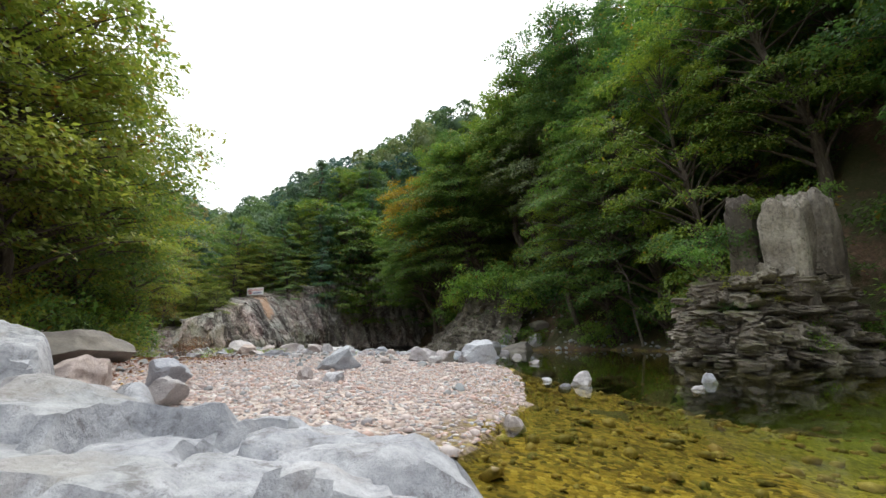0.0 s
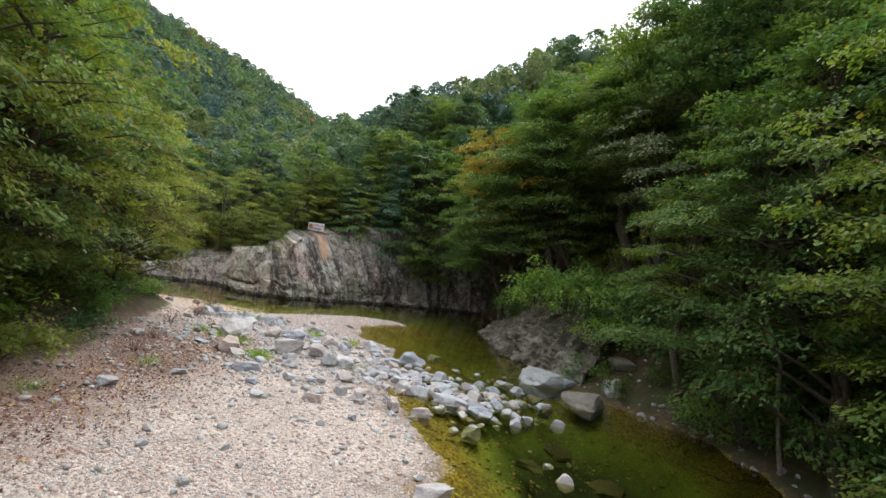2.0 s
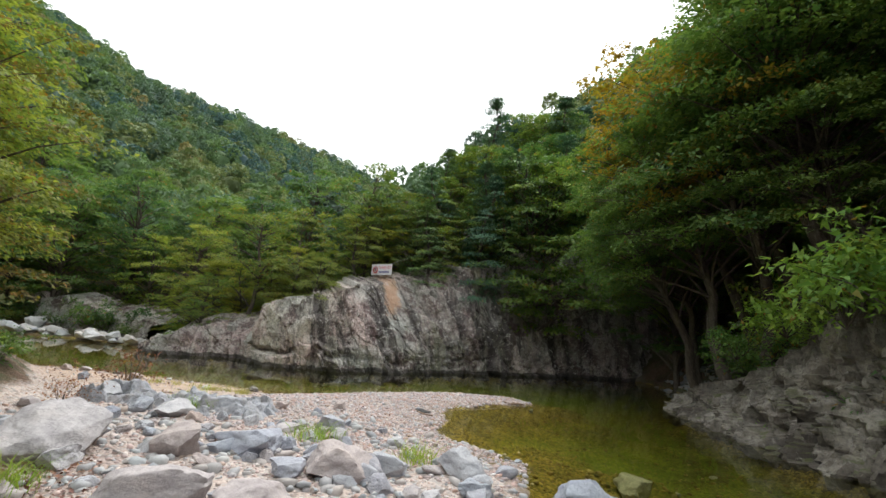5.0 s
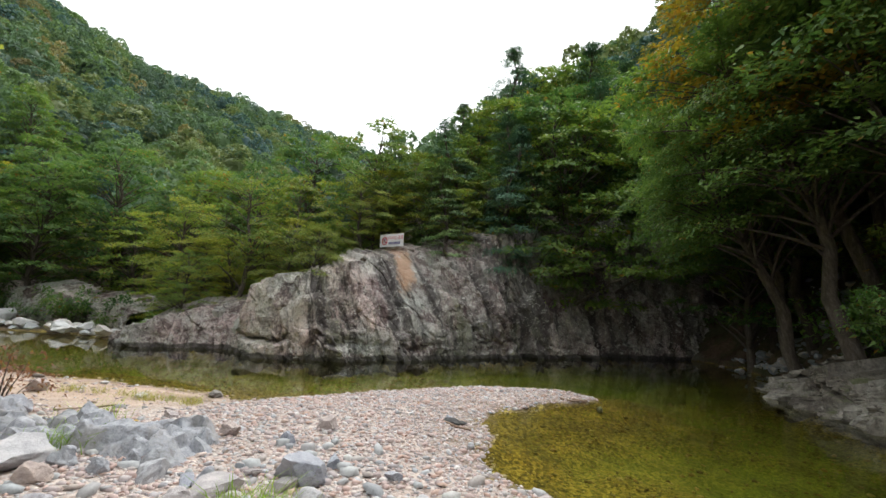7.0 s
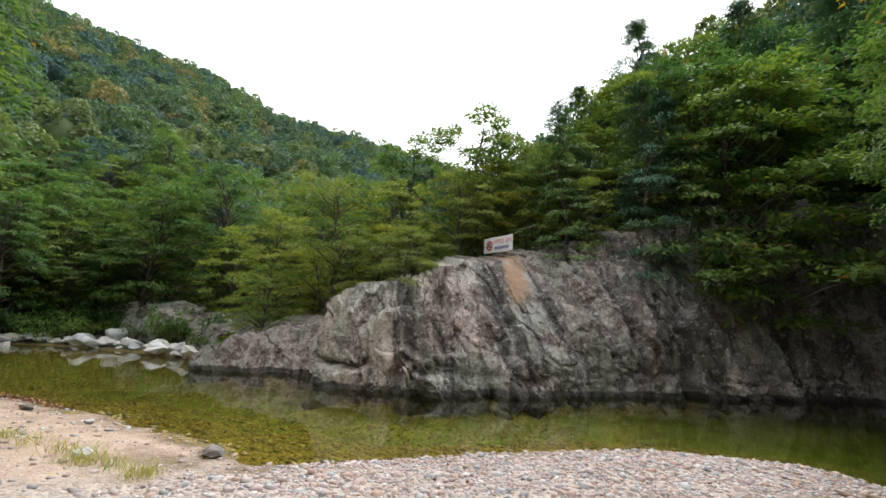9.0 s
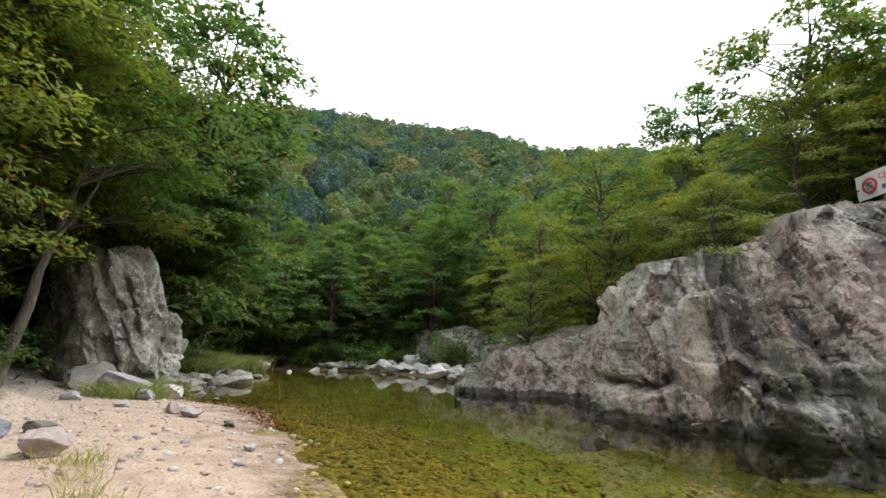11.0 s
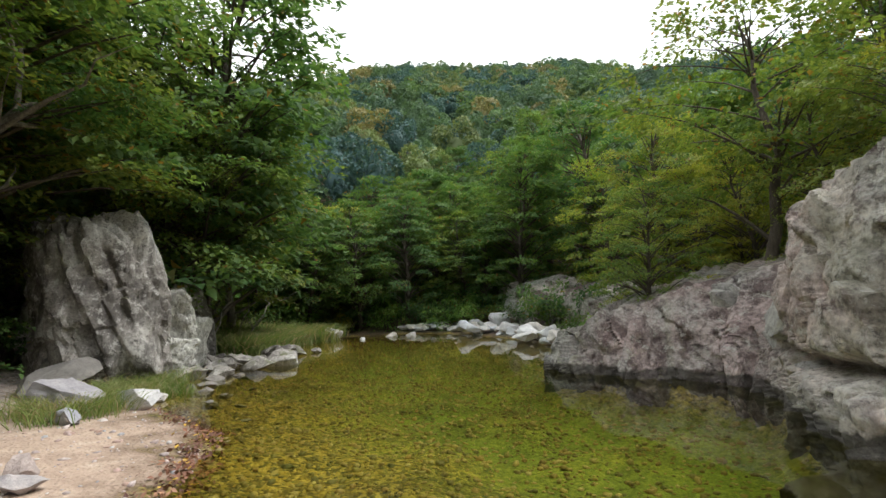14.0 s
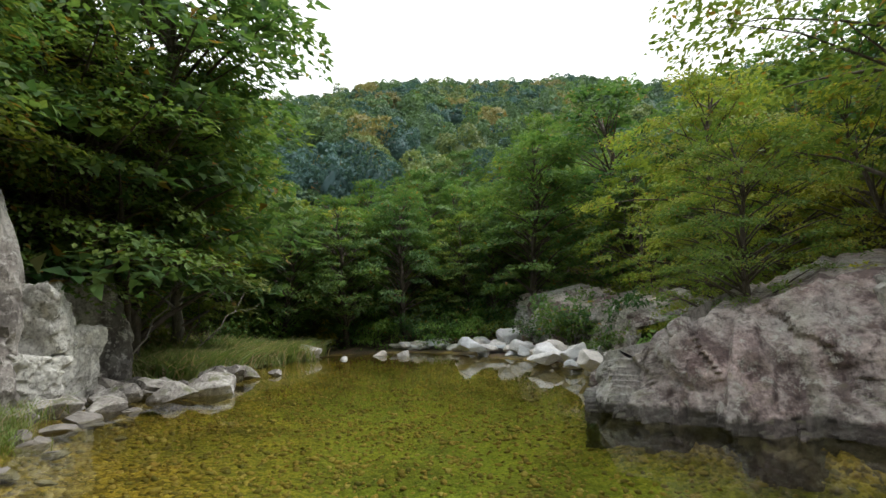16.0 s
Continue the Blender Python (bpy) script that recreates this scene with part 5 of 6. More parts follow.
# finer-leaved trees for the banks that the path passes close by
FINE = {kind: [make_tree(kind, 300 + 10 * n + k, SORTS[kind][0], SORTS[kind][1], SORTS[kind][2], int(SORTS[kind][3] * 2.0), SORTS[kind][4] * 0.66, M_leaf[SORTS[kind][5]], M_bark, lean=0.05 * k, base=(0.14, 0.22, 0.46)[k], four=True) for k in range(3)] for n, kind in enumerate(("oak", "ash", "elm", "gold", "grey"))}
CLOSE = [(1, -21), (3, -10), (0, 5), (-4, 13), (-13, 17.7)]


def tree(kind, x, y, scale=1.0, group="", toward=None, tilt=0.0, low=0.25, high=False):
    close = kind in FINE and far_from(np.array([x]), np.array([y]), CLOSE)[0][0] < 16
    trunk, crown, _ = FINE[kind][2] if high else FINE[kind][rng.integers(2)] if close else PROTOS[kind][rng.integers(3)]
    root = tagged(new("tree"), SORTS[kind][6], "tree", group)
    turn = rng.uniform(0, 360)
    lean = Matrix.Identity(4)
    if toward is not None:
        way = Vector((toward[0] - x, toward[1] - y, 0)).normalized()
        lean = Matrix.Rotation(radians(tilt), 4, Vector((-way.y, way.x, 0)))
    wide = scale * rng.uniform(0.9, 1.15)
    root.matrix_world = Matrix.Translation((x, y, ground_at(x, y) - low)) @ lean @ pose(0, 0, 0, 0, 0, turn) @ Matrix.Diagonal((wide, wide, scale, 1))
    part("trunk", trunk, root)
    part("crown", crown, root)
    return root


def scattered(count, x0, x1, y0, y1, space, fits, seed):
    g = np.random.default_rng(seed)
    kept = []
    for _ in range(count * 30):
        x, y = g.uniform(x0, x1), g.uniform(y0, y1)
        if len(kept) < count and all((x - a) ** 2 + (y - b) ** 2 > space**2 for a, b in kept) and fits(x, y):
            kept.append((x, y))
    return kept


def off_line(x, y, line):
    return float(far_from(np.array([x]), np.array([y]), line)[0][0])


def dry(x, y):
    return not in_water(np.array([x]), np.array([y]))[0]


def pick(choices):
    names, odds = zip(*choices)
    return names[rng.choice(len(names), p=np.array(odds) / sum(odds))]


# wooded slope over the right bank
for x, y in scattered(58, 8, 24, -26, 42, 2.8, lambda x, y: dry(x, y) and (5.2 if 7 < y < 16 else 2.8 if 8 < y < 27 else 1.0) < off_line(x, y, RIGHT) < 9 and x > (13.0 if y < 8 else 7) and off_line(x, y, [(6, -15.5), (9, -12), (13, -9.8)]) > 4.0, 1):
    tree(pick([("elm", 6), ("oak", 1.5)] if y < 3 else [("elm", 5), ("oak", 3), ("ash", 1.2), ("grey", 1), ("gold", 0.15)]), x, y, rng.uniform(0.95, 1.25), "trees of the steep bank", (x - 6, y), rng.uniform(4, 10), high=5 < y < 34 and off_line(x, y, RIGHT) < 6.5)
for x, y in scattered(58, 12, 44, -30, 58, 4.0, lambda x, y: dry(x, y) and 9 <= off_line(x, y, RIGHT) < 28, 2):
    tree(pick([("elm", 3), ("oak", 3), ("pine", 2.5), ("ash", 1.5), ("grey", 1), ("gold", 0.4)]), x, y, rng.uniform(1.0, 1.35), "trees of the steep slope")
for x, y, s in [(9.4, 20.6, 1.45), (10.4, 17.2, 1.45), (9.8, 23.4, 1.4), (17.2, 7.4, 1.5), (17.0, 4.2, 1.35), (16.6, 10.6, 1.5), (17.6, 9.0, 1.6), (15.0, 13.4, 1.5), (14.0, 17.0, 1.5)]:
    tree(pick([("elm", 1), ("oak", 1)]), x, y, s * 0.92, "trees of the steep bank", (x - 6, y), 6, high=True)
for x, y, s in [(-9.2, -13.2, 1.35), (-8.6, -9.4, 1.3), (-10.4, -16.4, 1.35), (-9.4, -5.6, 1.3), (-11.2, -10.8, 1.45), (-10.6, -2.0, 1.35), (-12.0, -7.4, 1.4)]:
    tree(pick([("oak", 2), ("ash", 5)]), x, y, s, "trees of the western bank", (x + 5, y), 5)
# on and behind the cliff
for x, y in scattered(84, -22, 14, 24, 54, 2.7, lambda x, y: dry(x, y) and off_line(x, y, CLIFF) > np.interp(far_from(np.array([x]), np.array([y]), CLIFF)[1][0], *BROW) * np.interp(x, (-9, -4), (0.72, 0.4)) + 0.3 and off_line(x, y, CLIFF) < 17 and y > x + 22 and math.hypot(x + 9.6, y - 28.9) > 3.2, 3):
    s = np.interp(x, (-22, -9, -4, 2), (0.48, 0.6, 0.9, 1.1))
    tree(pick([("ash", 6), ("oak", 3)] if x < -9 else [("pine", 4), ("elm", 3), ("oak", 2)]), x, y, s * rng.uniform(0.85, 1.2), "trees on the cliff")
for x, y, s in [(-12.4, 31.4, 0.6), (-11.4, 32.8, 0.7), (-9.3, 33.0, 0.72), (-8.3, 34.6, 0.8), (-6.8, 33.6, 0.75), (-10.4, 35.0, 0.8), (-5.6, 35.4, 0.9), (-13.6, 33.6, 0.65), (-7.6, 37.0, 0.9)]:
    tree(pick([("ash", 3), ("oak", 2)]), x, y, s, "trees on the cliff")
for x, y, s in [(11.0, 18.4, 1.35), (13.6, 14.8, 1.35), (11.6, 21.0, 1.3), (14.6, 11.6, 1.3), (11.0, 24.4, 1.2)]:
    tree("elm", x, y, s, "trees of the steep bank", (x - 6, y), 5, high=True)
for x, y, s in [(-20.6, 6.8, 1.15), (-25.0, 7.6, 1.1), (-18.0, 6.0, 1.1), (-28.0, 8.6, 1.05), (-22.8, 6.2, 1.25), (-31.0, 9.0, 1.0), (-16.0, 6.0, 1.05)]:
    tree(pick([("elm", 2), ("ash", 1.5), ("oak", 3)]), x, y, s * 1.05, "trees over the upper pool", (x + 2, y + 6), 4)
for x, y, s in [(-24.0, 7.8, 1.3), (-18.4, 7.0, 1.5), (-21.0, 6.6, 1.6), (-26.6, 10.4, 1.6), (-28.6, 11.2, 1.6), (-32.0, 11.6, 1.3), (-26.4, 9.8, 1.4)]:
    tree(pick([("elm", 1), ("oak", 3), ("ash", 1)]), x, y, s * 0.92, "trees over the upper pool", (x + 2, y + 6), 3)
for x, y, s in [(-2.6, 33.6, 1.2), (-0.6, 35.0, 1.3), (1.2, 36.6, 1.4), (-4.4, 33.4, 0.95), (-1.6, 37.6, 1.25), (0.8, 39.6, 1.35), (3.0, 41.5, 1.3), (5.4, 43.0, 1.35), (8.0, 44.5, 1.35), (-4.0, 38.6, 1.05), (2.2, 44.8, 1.2)]:
    tree(pick([("pine", 2), ("elm", 1), ("oak", 1)]), x, y, s, "trees on the cliff")
for x, y, s in [(-13.8, 29.2, 0.66), (-12.4, 30.6, 0.7), (-19.8, 28.6, 0.66), (-16.4, 30.0, 0.7), (-22.4, 29.2, 0.7)]:
    tree("ash", x, y, s, "trees on the cliff", (x + 1, y - 5), 8)
AIRY = make_tree("ash", 352, 8.0, 3.2, 40, 150, 0.14, M_leaf["ash"], M_bark, lean=0.08, base=0.34, four=True)
for x, y, s, turn in [(-17.7, 26.4, 1.05, 200), (-15.2, 27.4, 0.62, 40)]:
    root = tagged(new("tree"), "airy yellow-green tree leaning over the low rock", "tree", "trees on the cliff")
    root.matrix_world = pose(x, y, ground_at(x, y) - 0.25, 6, 0, turn) @ Matrix.Diagonal((s, s, s, 1))
    part("trunk", AIRY[0], root)
    part("crown", AIRY[1], root)
tree("gold", 0.0, 41.0, 1.15, "trees on the cliff")
for kind, x, y, s, tilt in [("elm", 8.8, 22.4, 1.1, 16), ("elm", 8.8, 25.4, 1.1, 18), ("gold", 10.6, 20.4, 1.6, 14), ("elm", 9.6, 28.2, 1.05, 16)]:
    tree(kind, x, y, s, "trees of the steep bank", (x - 6, y + 1), tilt, high=True)
tree("oak", -12.7, 34.0, 1.0, "trees on the cliff")
for x, y in scattered(26, -47, -37, 11, 29, 1.9, lambda x, y: dry(x, y) and off_line(x, y, HEAD) > 1.6, 16):
    tree(pick([("elm", 3), ("oak", 1)]), x, y, rng.uniform(0.55, 0.8), "trees at the head of the pool")
# western bank beside the bar
for x, y in scattered(36, -24, -7, -26, 10, 3.0, lambda x, y: 0.6 < left_rise(np.array([x]), np.array([y]))[0] < 13, 4):
    tree(pick([("oak", 3), ("ash", 6), ("gold", 0.5)]), x, y, rng.uniform(0.95, 1.3), "trees of the western bank", (x + 5, y), rng.uniform(0, 8))
# western bank of the upper pool and its head
for x, y in scattered(40, -56, -17, -4, 12, 3.2, lambda x, y: (3.2 if -25.5 < x < -18 else 0.7) < left_rise(np.array([x]), np.array([y]))[0] < 13, 5):
    tree(pick([("elm", 4), ("oak", 3), ("ash", 2), ("pine", 0.8)]), x, y, rng.uniform(0.9, 1.2), "trees over the upper pool", (x + 1, y + 5), rng.uniform(0, 9))
for x, y in scattered(46, -62, -18, 12, 46, 3.8, lambda x, y: dry(x, y) and off_line(x, y, HEAD) > 3.5 and (x < -40 or y > 27.5), 6):
    tree(pick([("oak", 3), ("elm", 3), ("ash", 1.8), ("grey", 0.5)]), x, y, rng.uniform(0.8, 1.15), "trees at the head of the pool")

# ---------- far woods, one sheet of crowns ----------
bm = bmesh.new()
bmesh.ops.create_icosphere(bm, subdivisions=2, radius=1.0)
CORE, CORE_F = np.array([q.co[:] for q in bm.verts]), np.array([[q.index for q in f.verts] for f in bm.faces])
bm.free()


def crown_form(seed, count, leaf):
    """A crown of several rounded lobes, one metre in radius and in half height: leaf corners, leaf faces and a lumpy heart."""
    g = np.random.default_rng(seed)
    lobes = int(g.integers(7, 11))
    a = np.arange(lobes) * 2.4 + g.normal(0, 0.3, lobes)
    up = np.linspace(-0.35, 0.8, lobes)
    ring = np.sqrt(np.clip(1 - up ** 2, 0.05, 1)) * g.uniform(0.5, 0.75, lobes)
    mid = np.stack([np.cos(a) * ring, np.sin(a) * ring, up * 0.85], 1)
    rad = g.uniform(0.3, 0.52, lobes)
    which = g.choice(lobes, count, p=rad ** 2 / (rad ** 2).sum())
    d = g.normal(0, 1, (count, 3)) + mid[which] * 0.9 + np.array([0, 0, 0.5])
    d /= np.linalg.norm(d, axis=1)[:, None]
    p = mid[which] + d * rad[which][:, None] * g.uniform(0.82, 1.06, (count, 1)) * np.array([1, 1, 0.85])
    v, f = leaves(p, d * np.array([1, 1, 0.2]) + g.normal(0, 0.3, (count, 3)), leaf, g, width=0.85, normals=d * 1.4 + np.array([0, 0, 0.35]), stray=0.2, droop=0.1)
    heart = CORE * (0.46 + 0.1 * vnoise(CORE * 1.7 + seed, 4))[:, None]
    return v, f, heart


def far_woods():
    g = np.random.default_rng(12)
    near_forms, far_forms = [crown_form(400 + k, 1500, 0.1) for k in range(7)], [crown_form(420 + k, 780, 0.135) for k in range(7)]
    X, Y = np.meshgrid(np.arange(-240, 130, 5.9), np.arange(-60, 250, 5.9), indexing="ij")
    x, y = X.ravel() + g.uniform(-2.2, 2.2, X.size), Y.ravel() + g.uniform(-2.2, 2.2, X.size)
    r, az = np.hypot(x + 5, y - 12), np.degrees(np.arctan2(-(x + 5), y - 12))
    keep = (r > np.where(az > 55, 56, np.where(y > 38, 33, 41))) & (r < 234) & (az > -80) & (az < 116) & ((az > 4) | (r < 85))
    keep &= np.minimum(far_from(x, y, RIGHT)[0], far_from(x, y, CLIFF)[0]) > 14
    pts = np.stack([x, y, r], 1)[keep]
    z = land(pts[:, 0], pts[:, 1])
    V, F, at = [], [], 0
    for (a, b, c), gz in zip(pts, z):
        h, s = g.uniform(7, 12.5), g.uniform(2.7, 5.0)
        v, f, heart = (near_forms if c < 105 else far_forms)[g.integers(7)]
        turn = g.uniform(0, 6.28)
        m = np.array([[math.cos(turn), math.sin(turn), 0], [-math.sin(turn), math.cos(turn), 0], [0, 0, 1]]) * np.array([s, s, h * 0.42])
        V.append(np.concatenate([v, heart]) @ m + np.array([a, b, gz + h * 0.5]))
        F.append(np.concatenate([f, CORE_F + len(v)]) + at)
        at += len(V[-1])
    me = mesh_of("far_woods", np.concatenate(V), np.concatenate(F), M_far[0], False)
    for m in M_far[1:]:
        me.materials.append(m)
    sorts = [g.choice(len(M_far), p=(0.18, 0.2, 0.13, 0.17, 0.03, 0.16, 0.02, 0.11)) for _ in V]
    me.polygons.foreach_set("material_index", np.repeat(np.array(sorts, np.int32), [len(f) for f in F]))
    me.polygons.foreach_set("use_smooth", np.concatenate([np.arange(len(f)) >= len(f) - len(CORE_F) for f in F]))
    ob = new("far_woods", me)
    tagged(ob, "dense mixed green forest covering the mountain slopes", "forest", kind="stuff")


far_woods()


# ---------- bushes ----------
def bush_mesh(seed, leaf_mat, leaf=0.12, count=1300, arch=0.5):
    g = np.random.default_rng(seed)
    c = g.normal(0, 1, (26, 3)) * np.array([0.5, 0.5, 0.28]) + np.array([0, 0, 0.6])
    who = g.integers(0, 26, count)
    off = g.normal(0, 1, (count, 3)) * np.array([0.22, 0.22, 0.09])
    off[:, 2] -= (off[:, 0] ** 2 + off[:, 1] ** 2) * arch
    v, f = leaves(c[who] + off, off * 3, leaf, g, 0.5)
    stems = [tube(np.array([[0, 0, -0.15], q * 0.5 + np.array([0, 0, 0.05]), q]), (0.02, 0.012, 0.004), 4) for q in c[::2]]
    return mesh_of("foliage", v, f, leaf_mat, False), mesh_of("stem", *joined(stems), M_bark)


BUSHES = {k: [bush_mesh(200 + 7 * n + s, m) for s in range(2)] for n, (k, m) in enumerate((("green", M_herb), ("dark", M_leaf["elm"]), ("yellow", M_leaf["ash"])))}
BUSH_LABEL = {"green": "bright green leafy bush", "dark": "dark green leafy shrub", "yellow": "yellow-green leafy shrub"}


def bush(kind, x, y, size, z=None, on="on the bank"):
    root = tagged(new("bush"), BUSH_LABEL[kind] + " " + on, "bush", "bushes")
    fol, st = BUSHES[kind][rng.integers(2)]
    root.matrix_world = pose(x, y, (ground_at(x, y) if z is None else z) - 0.05, 0, 0, rng.uniform(0, 360)) @ Matrix.Diagonal((size, size, size * rng.uniform(0.8, 1.2), 1))
    part("foliage", fol, root)
    part("stem", st, root)


for x, y in scattered(46, -13, -5.5, -22, 12, 1.0, lambda x, y: (0.1 if y < 3 else 1.4) < left_rise(np.array([x]), np.array([y]))[0] < 2.8, 8):
    bush(pick([("dark", 3), ("yellow", 2), ("green", 1.5)]), x, y, rng.uniform(0.6, 1.4))
for x, y in scattered(40, 8, 18, -24, 24, 1.5, lambda x, y: dry(x, y) and 0.8 < off_line(x, y, RIGHT) < 4 and not (8.5 < x < 13.5 and -12.5 < y < -8.5), 9):
    bush(pick([("dark", 4), ("green", 1)]), x, y, rng.uniform(0.8, 1.6))
for x, y in scattered(26, -22, 2, 24, 42, 1.5, lambda x, y: dry(x, y) and -0.4 < off_line(x, y, CLIFF) - np.interp(far_from(np.array([x]), np.array([y]), CLIFF)[1][0], *BROW) * 0.75 - 0.8 < 1.6 and math.hypot(x + 9.8, y - 29.2) > 2.2, 10):
    bush(pick([("yellow", 3), ("green", 2), ("dark", 1)]), x, y, rng.uniform(0.5, 1.1), on="on the cliff's brow")
for x, y in scattered(34, -45, -17, 7, 13, 1.4, lambda x, y: left_rise(np.array([x]), np.array([y]))[0] > 0.2, 14):
    bush(pick([("dark", 3), ("yellow", 1), ("green", 1)]), x, y, rng.uniform(0.7, 1.4))
for x, y, z, s, k in [(8.6, 14.2, 3.8, 1.6, "green"), (9.2, 13.0, 4.0, 1.8, "green"), (10.0, 11.8, 4.0, 1.8, "green"), (10.8, 10.6, 3.6, 1.7, "green"), (11.4, 9.4, 2.6, 1.4, "green"), (8.2, 16.4, 3.4, 1.1, "green"), (7.6, 18.6, 2.6, 0.9, "green"), (9.5, -9.6, 2.6, 0.55, "green"), (9.9, -8.6, 2.9, 0.8, "dark"), (10.2, -10.0, 1.9, 0.45, "yellow"), (9.8, -10.4, 1.2, 0.3, "dark"), (10.6, -10.7, 1.5, 0.35, "yellow"), (10.9, -11.2, 0.4, 0.4, "green"), (9.7, -9.3, 1.6, 0.35, "yellow"), (11.6, -11.0, 0.9, 0.4, "dark"), (9.4, -9.9, 0.9, 0.25, "yellow"), (11.3, -10.0, 3.9, 0.5, "dark"), (12.9, -9.9, 3.8, 0.8, "dark"), (12.35, -10.5, 2.6, 0.5, "dark"), (11.1, -9.3, 2.9, 0.8, "dark")]:
    bush(k, x, y, s, z, "hanging over the rock")


for x, y in scattered(46, -44, -22, 12, 31, 1.3, lambda x, y: dry(x, y) and 1.6 < off_line(x, y, HEAD) < 5.5 and (x < -36 or y > 26.5), 15):
    bush(pick([("dark", 4), ("yellow", 1.5), ("green", 1)]), x, y, rng.uniform(0.8, 1.7), on="at the pool's head")


for x, y in scattered(44, 8, 20, -6, 28, 1.3, lambda x, y: dry(x, y) and 2.6 < off_line(x, y, RIGHT) < 8, 19):
    bush(pick([("dark", 4), ("yellow", 1), ("green", 1)]), x, y, rng.uniform(1.0, 2.0))
BUSHES["red"] = [bush_mesh(260 + s, M_red_leaf, 0.09, 500) for s in range(2)]
BUSH_LABEL["red"] = "withered reddish-brown shrub"
for x, y, s in [(-9.3, 10.6, 0.9), (-8.9, 8.6, 0.6), (-7.4, 3.0, 0.5), (-6.9, 1.2, 0.6), (-8.6, 6.0, 0.6)]:
    bush("red", x, y, s, on="on the gravel's edge")


# ---------- dead wood ----------
def dead_tree(x, y, way, tall, thick, seed, label, twigs=9):
    g = np.random.default_rng(seed)
    root = tagged(new("dead_tree"), label, "tree")
    root.matrix_world = pose(x, y, ground_at(x, y) - 0.15)
    s = np.linspace(0, 1, 9)[:, None]
    main = np.array(way)[None] * tall * s + g.normal(0, 0.03, (9, 3)) * tall * s
    part("trunk", mesh_of("trunk", *tube(main, thick * (1.05 - 0.85 * s[:, 0]), 7), M_grey_bark), root)
    for k in range(twigs):
        q = g.uniform(0.35, 0.95)
        a = np.array([np.interp(q, s[:, 0], main[:, c]) for c in range(3)])
        d = np.array(way) * 0.6 + g.normal(0, 0.5, 3)
        d[2] = abs(d[2]) * 0.6 + 0.1
        long = tall * g.uniform(0.18, 0.4)
        r = np.linspace(0, 1, 6)[:, None]
        path = a + d[None] * long * r + g.normal(0, 0.05, (6, 3)) * long * r
        part("branch", mesh_of("branch", *tube(path, thick * 0.42 * (1.04 - r[:, 0]), 5), M_grey_bark), root)


dead_tree(-26.0, 11.9, (-0.28, -0.1, 0.95), 6.0, 0.085, 1, "bare grey leaning trunk beside the rock heap", 5)
dead_tree(-26.2, 12.0, (-0.75, 0.1, 0.6), 6.2, 0.04, 2, "thin bare grey branch arching over grass", 5)
dead_tree(-29.0, 12.6, (-0.85, 0.15, 0.42), 6.5, 0.045, 3, "fallen pale dead branch over the grass", 9)
dead_tree(-30.0, 12.2, (-0.6, 0.2, 0.75), 5.0, 0.035, 4, "forked pale dead branch over the grass", 7)
dead_tree(14.6, 1.0, (-0.15, 0.05, 1.0), 10.0, 0.07, 5, "bare grey dead tree among green crowns", 26)
dead_tree(-19.0, 9.4, (-0.1, 0.1, 1.0), 8.0, 0.15, 6, "grey bare-limbed trunk beside the outcrop", 12)


# ---------- grass and herbs ----------
def tufts(name, spots, blades, tall, material, label, spread=0.18, seed=0, wide=1.0):
    g = np.random.default_rng(seed)
    V, F, at = [], [], 0
    for x, y in spots:
        z = ground_at(x, y)
        k = g.normal(0, spread, (blades, 2))
        h = tall * g.uniform(0.5, 1.2, blades)
        bend = g.normal(0, 0.7, (blades, 2)) * h[:, None]
        w = wide * g.uniform(0.006, 0.014, blades)[:, None]
        a = g.uniform(0, 6.28, blades)
        side = np.stack([np.cos(a), np.sin(a)], 1) * w
        b0 = np.c_[k + np.array([x, y]), np.full(blades, z - 0.02)]
        mid = b0 + np.c_[bend * 0.35, h * 0.6]
        tip = b0 + np.c_[bend, h * 0.95]
        s3 = np.c_[side, np.zeros(blades)]
        v = np.stack([b0 - s3, b0 + s3, mid + s3, mid - s3, tip + s3 * 0.2, tip - s3 * 0.2], 1).reshape(-1, 3)
        i = np.arange(blades)[:, None] * 6
        f = np.concatenate([i + np.array([[0, 1, 2, 3]]), i + np.array([[3, 2, 4, 5]])])
        V.append(v)
        F.append(f + at)
        at += len(v)
    ob = new(name, mesh_of(name, np.concatenate(V), np.concatenate(F), material, False))
    tagged(ob, label, "grass", kind="stuff")


tufts("reed_grass", [(np.interp(k, (0, 1), (-28.5, -36.5)) + rng.normal(0, 0.5), np.interp(k, (0, 0.5, 1), (13.4, 14.2, 16.6)) - abs(rng.normal(0, 1.0))) for k in rng.random(420)], 40, 0.75, M_grass, "tall green and straw-coloured grass at the pool's head", 0.3, 1, 2.5)
tufts("bank_grass", [(rng.normal(-18.7, 0.9), rng.normal(12.1, 0.35)) for _ in range(46)] + [(rng.normal(-20.8, 0.8), rng.normal(12.3, 0.3)) for _ in range(40)], 80, 0.38, M_grass, "green waterside grass among stones", 0.2, 2, 0.6)
tufts("beach_grass", [(np.interp(k, (0, 0.5, 1), (-7.6, -9.0, -10.8)) + rng.normal(0, 0.2), np.interp(k, (0, 0.5, 1), (13.1, 13.15, 12.7)) + rng.normal(0, 0.16)) for k in np.r_[rng.normal(0.08, 0.05, 4), rng.normal(0.45, 0.05, 5), rng.normal(0.9, 0.05, 3)]], 60, 0.2, M_grass, "low bright green grass tufts on sand", 0.11, 3, 0.35)
